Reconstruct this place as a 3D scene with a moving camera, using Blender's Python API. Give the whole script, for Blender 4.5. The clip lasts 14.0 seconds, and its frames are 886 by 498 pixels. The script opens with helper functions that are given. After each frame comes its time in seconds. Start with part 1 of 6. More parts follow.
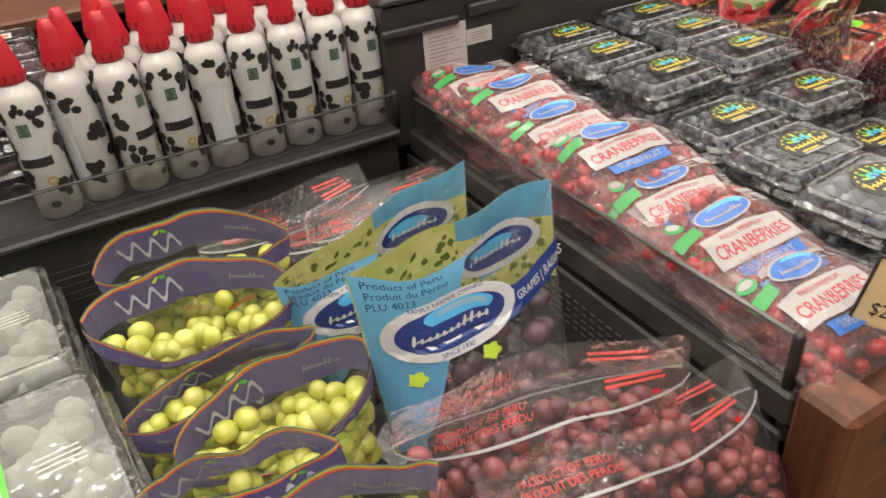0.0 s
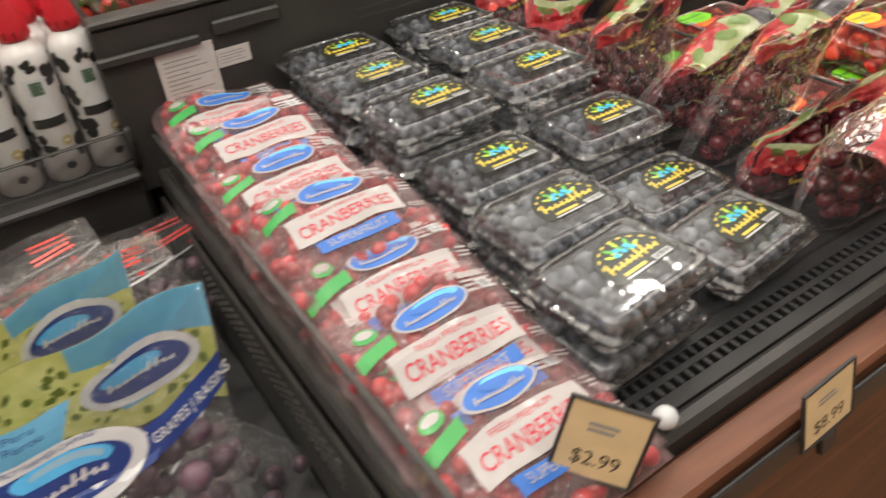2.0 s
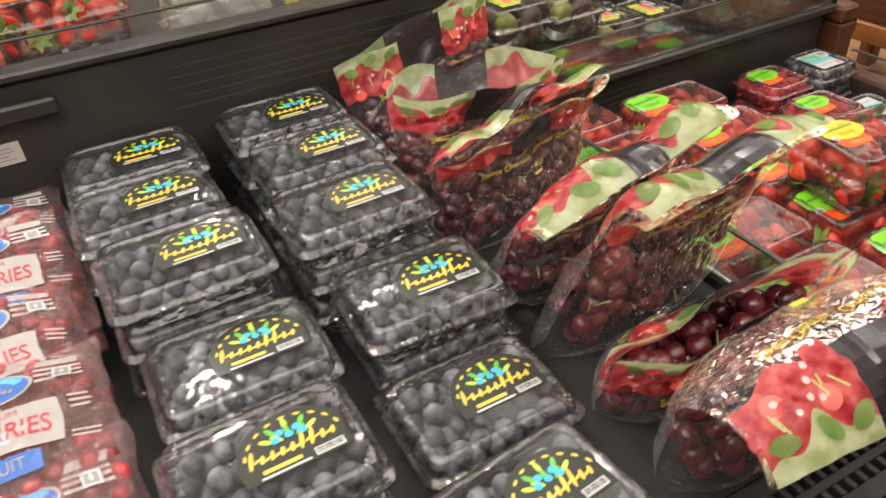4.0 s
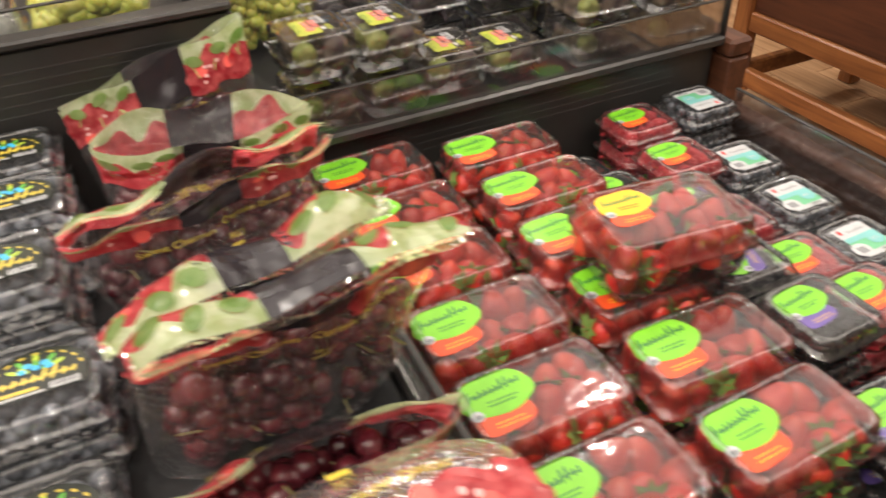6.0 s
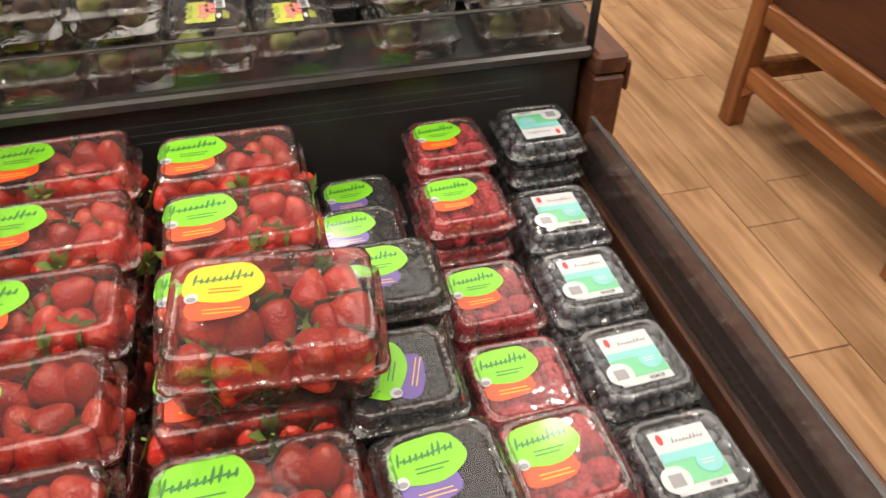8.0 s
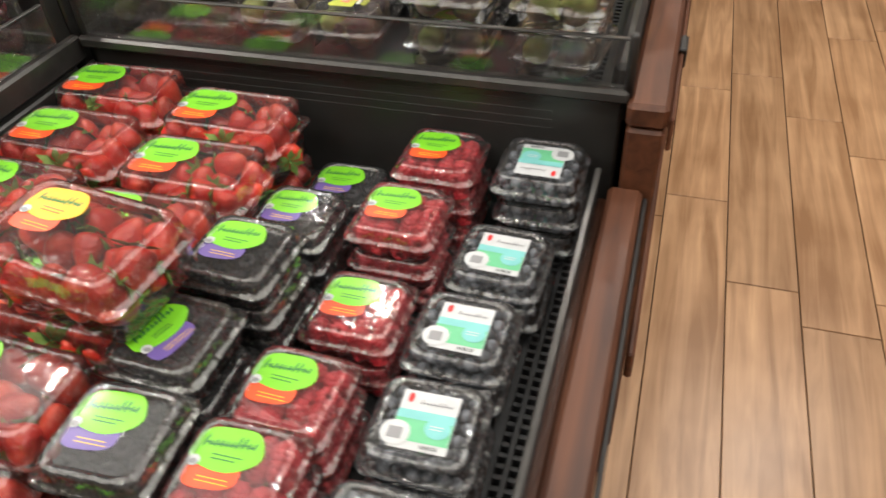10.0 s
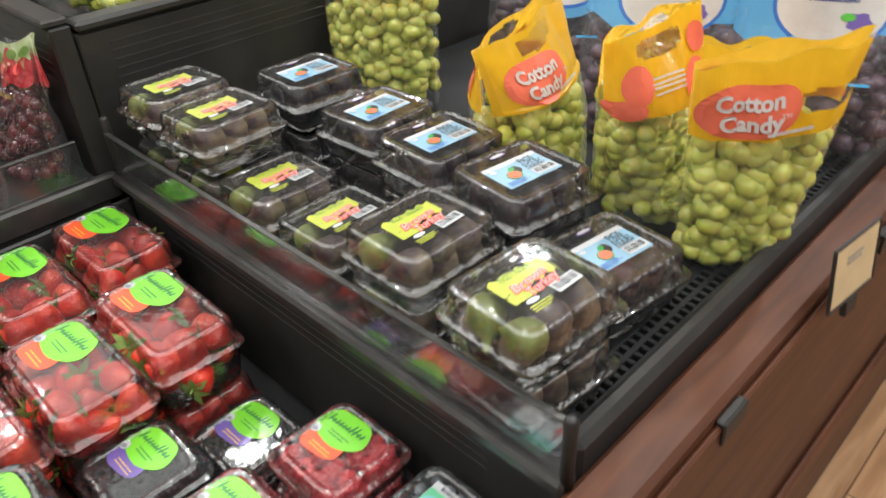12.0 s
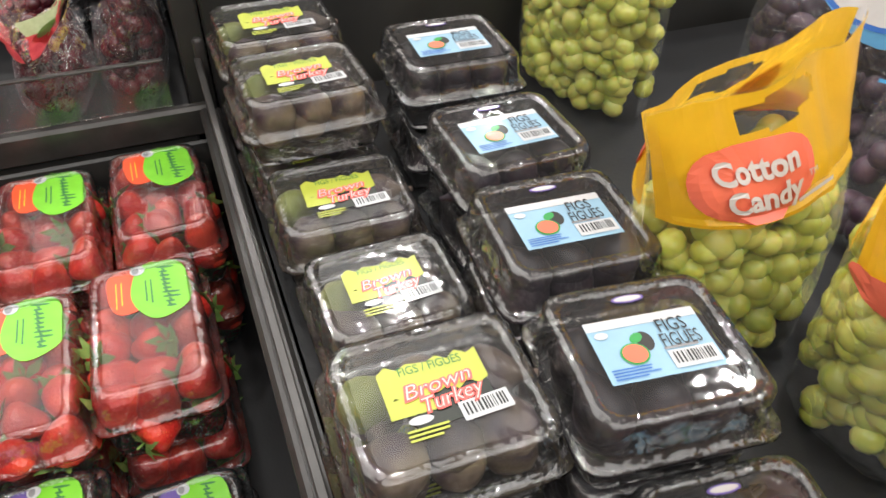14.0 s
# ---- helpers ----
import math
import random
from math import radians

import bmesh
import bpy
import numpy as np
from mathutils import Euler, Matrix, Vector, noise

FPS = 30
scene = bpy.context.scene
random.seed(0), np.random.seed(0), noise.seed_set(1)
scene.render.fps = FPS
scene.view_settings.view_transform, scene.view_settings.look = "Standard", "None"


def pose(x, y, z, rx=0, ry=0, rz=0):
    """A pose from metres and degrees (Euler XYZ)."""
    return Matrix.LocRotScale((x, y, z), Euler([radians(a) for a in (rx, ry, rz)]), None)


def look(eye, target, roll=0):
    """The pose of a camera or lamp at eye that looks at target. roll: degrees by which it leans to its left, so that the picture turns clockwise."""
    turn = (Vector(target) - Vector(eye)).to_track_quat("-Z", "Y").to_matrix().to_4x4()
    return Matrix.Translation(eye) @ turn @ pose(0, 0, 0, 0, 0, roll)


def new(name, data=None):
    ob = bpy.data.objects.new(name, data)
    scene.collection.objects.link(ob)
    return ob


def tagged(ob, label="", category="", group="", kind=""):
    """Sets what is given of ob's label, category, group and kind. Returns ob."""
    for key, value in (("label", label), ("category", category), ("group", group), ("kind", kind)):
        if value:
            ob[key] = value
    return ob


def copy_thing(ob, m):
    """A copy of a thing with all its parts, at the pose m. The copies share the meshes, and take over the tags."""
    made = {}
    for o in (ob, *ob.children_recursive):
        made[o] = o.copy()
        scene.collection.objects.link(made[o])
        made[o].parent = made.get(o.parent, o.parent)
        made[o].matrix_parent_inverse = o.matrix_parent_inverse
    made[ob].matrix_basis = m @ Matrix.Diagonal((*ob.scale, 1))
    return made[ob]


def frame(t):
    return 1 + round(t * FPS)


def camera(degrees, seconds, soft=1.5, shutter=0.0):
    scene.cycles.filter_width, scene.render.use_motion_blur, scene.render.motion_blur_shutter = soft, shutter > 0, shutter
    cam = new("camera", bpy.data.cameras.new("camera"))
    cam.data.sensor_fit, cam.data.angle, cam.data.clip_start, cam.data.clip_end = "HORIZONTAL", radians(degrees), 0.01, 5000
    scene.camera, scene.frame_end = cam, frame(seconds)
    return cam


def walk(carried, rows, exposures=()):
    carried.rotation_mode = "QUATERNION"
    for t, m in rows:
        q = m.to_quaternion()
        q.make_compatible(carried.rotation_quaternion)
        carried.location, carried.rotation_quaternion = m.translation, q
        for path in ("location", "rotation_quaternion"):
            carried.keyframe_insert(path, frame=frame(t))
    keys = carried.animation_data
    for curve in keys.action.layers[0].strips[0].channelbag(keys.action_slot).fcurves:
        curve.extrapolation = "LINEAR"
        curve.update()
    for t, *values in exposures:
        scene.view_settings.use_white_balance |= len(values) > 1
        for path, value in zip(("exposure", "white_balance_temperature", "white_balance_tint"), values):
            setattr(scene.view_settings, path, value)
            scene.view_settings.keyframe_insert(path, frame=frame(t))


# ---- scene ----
cam = camera(62.1, 14.0, shutter=0.4)
PATH = [
    (0, (-2.13, -0.022, 1.328), (-1.366, 1.468, 0.234), -5.1),
    (0.5, (-2.126, 0.032, 1.331), (-1.395, 1.523, 0.217), -4.4),
    (1, (-2.076, 0.098, 1.318), (-1.329, 1.535, 0.145), -4.8),
    (1.5, (-1.945, 0.083, 1.33), (-1.181, 1.496, 0.138), -6.1),
    (2, (-1.776, 0.016, 1.325), (-0.944, 1.395, 0.139), -5.0),
    (2.5, (-1.657, 0.086, 1.305), (-0.822, 1.467, 0.124), -4.3),
    (3, (-1.569, 0.137, 1.308), (-0.753, 1.542, 0.142), -3.7),
    (3.2, (-1.524, 0.118, 1.316), (-0.73, 1.539, 0.154), -4.0),
    (5.3, (-1.177, 0.158, 1.321), (-0.538, 1.641, 0.14), -3.6),
    (5.5, (-1.143, 0.157, 1.317), (-0.516, 1.643, 0.134), -3.7),
    (6, (-0.977, 0.102, 1.321), (-0.356, 1.574, 0.118), -3.5),
    (6.5, (-0.835, 0.023, 1.319), (-0.203, 1.469, 0.091), -3.6),
    (7, (-0.704, 0.065, 1.298), (-0.029, 1.456, 0.029), -1.7),
    (7.2, (-0.641, 0.11, 1.295), (0.021, 1.49, 0.007), -0.6),
    (9.3, (-0.21, 0.231, 1.265), (-0.537, 1.672, -0.082), -4.1),
    (9.5, (-0.153, 0.243, 1.266), (-0.561, 1.672, -0.073), -4.5),
    (10, (0.032, 0.231, 1.274), (-0.467, 1.645, -0.049), -3.8),
    (10.5, (0.117, 0.275, 1.284), (-0.482, 1.699, 0.013), -3.4),
    (11, (0.099, 0.42, 1.296), (-0.689, 1.821, 0.107), -3.4),
    (11.5, (0.112, 0.558, 1.301), (-0.895, 1.849, 0.153), -3.7),
    (12, (0.207, 0.729, 1.309), (-0.978, 1.877, 0.178), -2.9),
    (12.5, (0.161, 0.835, 1.3), (-1.133, 1.828, 0.144), -1.4),
    (13, (0.057, 0.941, 1.276), (-1.276, 1.804, 0.061), 1.0),
    (13.5, (0.019, 1.009, 1.268), (-1.35, 1.704, -0.014), 1.5),
    (14, (0.001, 1.04, 1.27), (-1.389, 1.6, -0.056), 1.3),
]
walk(cam, [(t, look(eye, target, roll)) for t, eye, target, roll in PATH], [(0, -0.04, 6200, 7), (3.2, -0.04, 6300, 9), (7.2, 0, 6400, 11), (9.5, 0, 6200, 8), (11.5, 0.04, 5600, 4), (14, 0, 5800, 8)])
# camera exposure is steady; the light comes from ceiling spots and two added fill areas

# ---- world and lights ----
world = bpy.data.worlds.new("world")
scene.world = world
world.use_nodes = True
world.node_tree.nodes["Background"].inputs[0].default_value = (1.0, 0.93, 0.84, 1)
world.node_tree.nodes["Background"].inputs[1].default_value = 0.15

CEILING = 3.1


def spot_lamp(x, y, watts, radius=0.055, aim=None):
    data = bpy.data.lights.new("ceiling_spot", "SPOT")
    data.energy, data.shadow_soft_size = watts, radius
    data.spot_size, data.spot_blend = radians(110), 0.6
    data.color = (1.0, 0.90, 0.78)
    ob = new("ceiling_spot", data)
    ob.matrix_basis = look((x, y, CEILING - 0.04), aim or (x, y + 0.01, 0))
    return ob


# first three traced from lid highlights; the others added at assumed places
SPOTS = ((-2.45, 1.80, 1.6), (-0.2, 3.5, 1.0), (0.6, 2.0, 0.8), (-2.7, -0.4, 1.5), (-0.9, -0.9, 0.8), (0.9, -0.3, 1.0), (-1.3, 2.9, 0.8), (2.3, 1.2, 0.8))
for sx, sy, sk in SPOTS:
    spot_lamp(sx, sy, 55 * sk, 0.085 if sk > 1.5 else 0.055, aim=(sx * 0.55 - 0.35, sy * 0.55 + 0.3, 0.7))
# extra small lamps at assumed places, added for more glints on the plastic
for sx, sy in ((-3.4, 1.0), (-1.8, 0.9), (-0.5, 1.2), (1.6, 0.3), (-3.6, 2.8), (-2.0, 3.6), (-1.9, -1.6), (0.2, -1.8), (-0.9, 4.6)):
    spot_lamp(sx, sy, 26, 0.035, aim=(sx * 0.6 - 0.3, sy * 0.6 + 0.3, 0.7))
# lamp added only to brighten the aisle floor beyond the stands
spot_lamp(1.0, 3.3, 95, 0.05, aim=(0.9, 3.2, 0))
# two wide area lights added as soft fill, not fixtures of the shop
for sx, sy in ((-2.4, 0.4), (1.6, 1.6)):
    data = bpy.data.lights.new("soft_fill_light", "AREA")
    data.shape, data.size, data.size_y, data.energy = "RECTANGLE", 3.6, 3.2, 68
    data.color = (1.0, 0.91, 0.80)
    new("soft_fill_light", data).matrix_basis = pose(sx, sy, CEILING - 0.03)

# ---- materials ----


def nodes_of(name):
    m = bpy.data.materials.new(name)
    m.use_nodes = True
    nt = m.node_tree
    return m, nt, nt.nodes["Principled BSDF"]


def mat(name, col, rough=0.5, metal=0.0, spread=0.15, scale=30.0, bump=0.0, bump_scale=120.0, coat=0.0, rand=0.0, sss=0.0, stretch=(1, 1, 1), island=0.0):
    """Principled surface with colour variation at two scales, optional relief and per-object or per-island variation."""
    m, nt, p = nodes_of(name)
    N, L = nt.nodes, nt.links
    co = N.new("ShaderNodeTexCoord")
    mp = N.new("ShaderNodeMapping")
    mp.inputs["Scale"].default_value = stretch
    L.new(co.outputs["Object"], mp.inputs[0])
    n1 = N.new("ShaderNodeTexNoise")
    n1.inputs["Scale"].default_value, n1.inputs["Detail"].default_value = scale, 5
    L.new(mp.outputs[0], n1.inputs["Vector"])
    ramp = N.new("ShaderNodeMapRange")
    ramp.inputs[1].default_value, ramp.inputs[2].default_value = 0.3, 0.7
    ramp.inputs[3].default_value, ramp.inputs[4].default_value = 1 - spread, 1 + spread
    L.new(n1.outputs[0], ramp.inputs[0])
    hsv = N.new("ShaderNodeHueSaturation")
    hsv.inputs["Color"].default_value = (*col, 1)
    value = ramp.outputs[0]
    for amount, kind, out in ((rand, "ShaderNodeObjectInfo", "Random"), (island, "ShaderNodeNewGeometry", "Random Per Island")):
        if amount:
            oi = N.new(kind)
            r2 = N.new("ShaderNodeMapRange")
            r2.inputs[3].default_value, r2.inputs[4].default_value = 1 - amount, 1 + amount
            L.new(oi.outputs[out], r2.inputs[0])
            mul = N.new("ShaderNodeMath")
            mul.operation = "MULTIPLY"
            L.new(value, mul.inputs[0]), L.new(r2.outputs[0], mul.inputs[1])
            value = mul.outputs[0]
    L.new(value, hsv.inputs["Value"])
    L.new(hsv.outputs[0], p.inputs["Base Color"])
    p.inputs["Roughness"].default_value, p.inputs["Metallic"].default_value = rough, metal
    p.inputs["Coat Weight"].default_value = coat
    p.inputs["Coat Roughness"].default_value = 0.12
    if sss:
        p.inputs["Subsurface Weight"].default_value = sss
        p.inputs["Subsurface Radius"].default_value = (0.012, 0.006, 0.003)
        p.inputs["Subsurface Scale"].default_value = 0.6
    if bump:
        n2 = N.new("ShaderNodeTexNoise")
        n2.inputs["Scale"].default_value, n2.inputs["Detail"].default_value = bump_scale, 4
        L.new(mp.outputs[0], n2.inputs["Vector"])
        b = N.new("ShaderNodeBump")
        b.inputs["Strength"].default_value, b.inputs["Distance"].default_value = bump, 0.004
        L.new(n2.outputs[0], b.inputs["Height"])
        L.new(b.outputs[0], p.inputs["Normal"])
    return m


def wood(name, dark, light, grain=14.0, along=1, rough=0.4, coat=0.2, rand=0.2):
    m, nt, p = nodes_of(name)
    N, L = nt.nodes, nt.links
    co = N.new("ShaderNodeTexCoord")
    oi = N.new("ShaderNodeObjectInfo")
    add = N.new("ShaderNodeVectorMath")
    add.operation = "MULTIPLY_ADD"
    L.new(oi.outputs["Random"], add.inputs[0])
    add.inputs[1].default_value = (7.0, 9.0, 5.0)
    L.new(co.outputs["Object"], add.inputs[2])
    mp = N.new("ShaderNodeMapping")
    mp.inputs["Scale"].default_value = [0.07 if i == along else 1.0 for i in range(3)]
    L.new(add.outputs[0], mp.inputs[0])
    n1 = N.new("ShaderNodeTexNoise")
    n1.inputs["Scale"].default_value, n1.inputs["Detail"].default_value, n1.inputs["Distortion"].default_value = grain * 4, 6, 0.8
    L.new(mp.outputs[0], n1.inputs["Vector"])
    n2 = N.new("ShaderNodeTexNoise")
    n2.inputs["Scale"].default_value, n2.inputs["Detail"].default_value = 5, 3
    L.new(add.outputs[0], n2.inputs["Vector"])
    mix = N.new("ShaderNodeMath")
    mix.operation = "MULTIPLY_ADD"
    mix.inputs[1].default_value, mix.inputs[2].default_value = 0.4, 0.0
    L.new(n2.outputs[0], mix.inputs[0])
    sm = N.new("ShaderNodeMath")
    sm.operation = "ADD"
    L.new(n1.outputs[0], sm.inputs[0]), L.new(mix.outputs[0], sm.inputs[1])
    ramp = N.new("ShaderNodeValToRGB")
    ramp.color_ramp.elements[0].position, ramp.color_ramp.elements[1].position = 0.5, 0.95
    ramp.color_ramp.elements[0].color, ramp.color_ramp.elements[1].color = (*dark, 1), (*light, 1)
    L.new(sm.outputs[0], ramp.inputs[0])
    hsv = N.new("ShaderNodeHueSaturation")
    r2 = N.new("ShaderNodeMapRange")
    r2.inputs[3].default_value, r2.inputs[4].default_value = 1 - rand, 1 + rand
    L.new(oi.outputs["Random"], r2.inputs[0]), L.new(r2.outputs[0], hsv.inputs["Value"])
    L.new(ramp.outputs[0], hsv.inputs["Color"]), L.new(hsv.outputs[0], p.inputs["Base Color"])
    b = N.new("ShaderNodeBump")
    b.inputs["Strength"].default_value, b.inputs["Distance"].default_value = 0.10, 0.001
    L.new(n1.outputs[0], b.inputs["Height"]), L.new(b.outputs[0], p.inputs["Normal"])
    p.inputs["Roughness"].default_value, p.inputs["Coat Weight"].default_value, p.inputs["Coat Roughness"].default_value = rough, coat, 0.25
    return m


def clear(name, rough=0.06, tint=(1, 1, 1), gain=1.6, floor=0.02, wrinkle=0.3, wscale=60.0, milk=0.03, detail=2.0, sharp=False, haze=(0.8, 0.8, 0.8), film=False):
    """Thin clear plastic: see-through sheet, gloss by angle, wrinkled relief, a little milky scatter that also stands
    in for lens haze.
    """
    m = bpy.data.materials.new(name)
    m.use_nodes = True
    nt = m.node_tree
    N, L = nt.nodes, nt.links
    N.remove(N["Principled BSDF"])
    out = N["Material Output"]
    co = N.new("ShaderNodeTexCoord")
    if sharp:
        tex = N.new("ShaderNodeTexVoronoi")
        tex.feature = "SMOOTH_F1"
        tex.inputs["Scale"].default_value = wscale
        warp = N.new("ShaderNodeTexNoise")
        warp.inputs["Scale"].default_value, warp.inputs["Detail"].default_value = wscale * 0.4, 3
        mixv = N.new("ShaderNodeMix")
        mixv.data_type = "VECTOR"
        mixv.inputs[0].default_value = 0.25
        L.new(co.outputs["Object"], warp.inputs["Vector"])
        L.new(co.outputs["Object"], mixv.inputs[4]), L.new(warp.outputs["Color"], mixv.inputs[5])
        L.new(mixv.outputs[1], tex.inputs["Vector"])
        height = tex.outputs[0]
    else:
        tex = N.new("ShaderNodeTexNoise")
        tex.inputs["Scale"].default_value, tex.inputs["Detail"].default_value = wscale, detail
        L.new(co.outputs["Object"], tex.inputs["Vector"])
        height = tex.outputs[0]
    b = N.new("ShaderNodeBump")
    b.inputs["Strength"].default_value, b.inputs["Distance"].default_value = wrinkle, 0.006
    L.new(height, b.inputs["Height"])
    glossy = N.new("ShaderNodeBsdfGlossy")
    glossy.inputs["Roughness"].default_value = rough
    L.new(b.outputs[0], glossy.inputs["Normal"])
    tr = N.new("ShaderNodeBsdfTransparent")
    tr.inputs[0].default_value = (*tint, 1)
    df = N.new("ShaderNodeBsdfDiffuse")
    df.inputs[0].default_value = (*haze, 1)
    body = N.new("ShaderNodeMixShader")
    body.inputs[0].default_value = milk
    L.new(tr.outputs[0], body.inputs[1]), L.new(df.outputs[0], body.inputs[2])
    fr = N.new("ShaderNodeFresnel")
    fr.inputs[0].default_value = 1.5
    L.new(b.outputs[0], fr.inputs["Normal"])
    mul = N.new("ShaderNodeMath")
    mul.operation, mul.use_clamp = "MULTIPLY_ADD", True
    mul.inputs[1].default_value, mul.inputs[2].default_value = gain, floor
    L.new(fr.outputs[0], mul.inputs[0])
    if film:
        L.new(mul.outputs[0], glossy.inputs["Color"])
        both = N.new("ShaderNodeAddShader")
        L.new(body.outputs[0], both.inputs[0]), L.new(glossy.outputs[0], both.inputs[1])
    else:
        both = N.new("ShaderNodeMixShader")
        L.new(mul.outputs[0], both.inputs[0]), L.new(body.outputs[0], both.inputs[1]), L.new(glossy.outputs[0], both.inputs[2])
    L.new(both.outputs[0], out.inputs[0])
    return m


def fruit(name, a, b, spots=None, scale=60.0, rough=0.35, coat=0.0, bump=0.0, bump_scale=200.0, sss=0.15, spot_scale=260.0, island=0.0, spread=0.12):
    """Fruit skin: two colours blended by noise, optional seed spots, and a fine relief."""
    m, nt, p = nodes_of(name)
    N, L = nt.nodes, nt.links
    co = N.new("ShaderNodeTexCoord")
    n1 = N.new("ShaderNodeTexNoise")
    n1.inputs["Scale"].default_value, n1.inputs["Detail"].default_value = scale, 3
    L.new(co.outputs["Object"], n1.inputs["Vector"])
    r = N.new("ShaderNodeValToRGB")
    r.color_ramp.elements[0].position, r.color_ramp.elements[1].position = 0.35, 0.68
    r.color_ramp.elements[0].color, r.color_ramp.elements[1].color = (*a, 1), (*b, 1)
    L.new(n1.outputs[0], r.inputs[0])
    hsv = N.new("ShaderNodeHueSaturation")
    L.new(r.outputs[0], hsv.inputs["Color"])
    if island:
        g = N.new("ShaderNodeNewGeometry")
        src = g.outputs["Random Per Island"]
    else:
        g = N.new("ShaderNodeObjectInfo")
        src = g.outputs["Random"]
    r2 = N.new("ShaderNodeMapRange")
    k = island or spread
    r2.inputs[3].default_value, r2.inputs[4].default_value = 1 - k, 1 + k
    L.new(src, r2.inputs[0]), L.new(r2.outputs[0], hsv.inputs["Value"])
    col = hsv.outputs[0]
    height = n1.outputs[0]
    if spots:
        v = N.new("ShaderNodeTexVoronoi")
        v.inputs["Scale"].default_value = spot_scale
        L.new(co.outputs["Object"], v.inputs["Vector"])
        cr = N.new("ShaderNodeMapRange")
        cr.inputs[1].default_value, cr.inputs[2].default_value = 0.16, 0.24
        cr.inputs[3].default_value, cr.inputs[4].default_value = 0.4, 0.0
        L.new(v.outputs["Distance"], cr.inputs[0])
        mx = N.new("ShaderNodeMix")
        mx.data_type = "RGBA"
        mx.inputs[7].default_value = (*spots, 1)
        L.new(cr.outputs[0], mx.inputs[0]), L.new(col, mx.inputs[6])
        col = mx.outputs[2]
        height = v.outputs["Distance"]
    elif bump:
        n2 = N.new("ShaderNodeTexNoise")
        n2.inputs["Scale"].default_value = bump_scale
        L.new(co.outputs["Object"], n2.inputs["Vector"])
        height = n2.outputs[0]
    L.new(col, p.inputs["Base Color"])
    if bump:
        bn = N.new("ShaderNodeBump")
        bn.inputs["Strength"].default_value, bn.inputs["Distance"].default_value = bump, 0.002
        L.new(height, bn.inputs["Height"]), L.new(bn.outputs[0], p.inputs["Normal"])
    p.inputs["Roughness"].default_value, p.inputs["Coat Weight"].default_value = rough, coat
    p.inputs["Subsurface Weight"].default_value = sss
    p.inputs["Subsurface Radius"].default_value = (0.01, 0.004, 0.002)
    p.inputs["Subsurface Scale"].default_value = 0.5
    return m


BLACK = mat("black_case_panel", (0.030, 0.029, 0.027), 0.38, spread=0.25, scale=9, bump=0.015, bump_scale=300)
DECK = mat("black_deck", (0.013, 0.013, 0.014), 0.6, spread=0.3, scale=14, bump=0.1, bump_scale=300)
TRIM = mat("dull_metal_trim", (0.06, 0.057, 0.054), 0.3, metal=0.4, spread=0.2, scale=40)
RUBBER = mat("rubber_bumper", (0.024, 0.022, 0.021), 0.5, spread=0.2)
CASEWOOD = wood("case_wood", (0.055, 0.018, 0.008), (0.150, 0.053, 0.023), 12, 1, 0.55, 0.05, 0.1)
CASEWOOD_X = wood("case_wood_front", (0.055, 0.018, 0.008), (0.150, 0.053, 0.023), 12, 0, 0.55, 0.05, 0.1)
CASEWOOD_Z = wood("case_wood_post", (0.058, 0.019, 0.009), (0.160, 0.056, 0.024), 12, 2, 0.55, 0.05, 0.1)
STANDWOOD = wood("stand_wood", (0.17, 0.055, 0.016), (0.42, 0.165, 0.05), 9, 1, 0.42, 0.2, 0.12)
STANDWOOD_Z = wood("stand_leg_wood", (0.17, 0.055, 0.016), (0.42, 0.165, 0.05), 9, 2, 0.42, 0.2, 0.12)
STANDDARK = wood("stand_panel_wood", (0.05, 0.016, 0.008), (0.11, 0.035, 0.015), 9, 1, 0.5, 0.1, 0.1)
PLANK = wood("floor_plank", (0.29, 0.152, 0.070), (0.60, 0.365, 0.20), 7, 1, 0.36, 0.1, 0.12)
GAPS = mat("floor_gap", (0.06, 0.035, 0.02), 0.8)
WALLPAINT = mat("wall_paint", (0.62, 0.55, 0.46), 0.8, spread=0.06, scale=4)
CEILPAINT = mat("ceiling_paint", (0.5, 0.47, 0.43), 0.85, spread=0.05, scale=3)

SHELL = clear("clamshell_plastic", 0.05, (0.99, 0.99, 0.99), 1.8, 0.05, 0.34, 80, 0.02)
RIM = clear("clamshell_rim_plastic", 0.06, (0.99, 0.99, 0.99), 2.0, 0.07, 0.42, 95, 0.028)
LID = clear("clamshell_lid_plastic", 0.07, (0.99, 0.99, 0.99), 1.2, 0.015, 0.16, 40, 0.028)
MILKY = clear("cloudy_box_plastic", 0.10, (0.95, 0.96, 0.95), 1.6, 0.05, 0.5, 60, 0.30, haze=(0.55, 0.55, 0.52))
FILM = clear("bag_film", 0.085, (0.88, 0.88, 0.88), 0.85, 0.006, 1.0, 46, 0.03, sharp=True, film=True)
CRANFILM = clear("hazy_bag_film", 0.11, (0.86, 0.85, 0.85), 0.6, 0.006, 1.0, 44, 0.08, sharp=True, haze=(0.80, 0.52, 0.53), film=True)
SOFTFILM = clear("loose_film", 0.11, (0.90, 0.90, 0.90), 0.5, 0.004, 0.8, 36, 0.03, sharp=True, film=True)
GUARD = clear("acrylic_guard", 0.05, (0.95, 0.95, 0.95), 0.55, 0.01, 0.04, 8, 0.016)

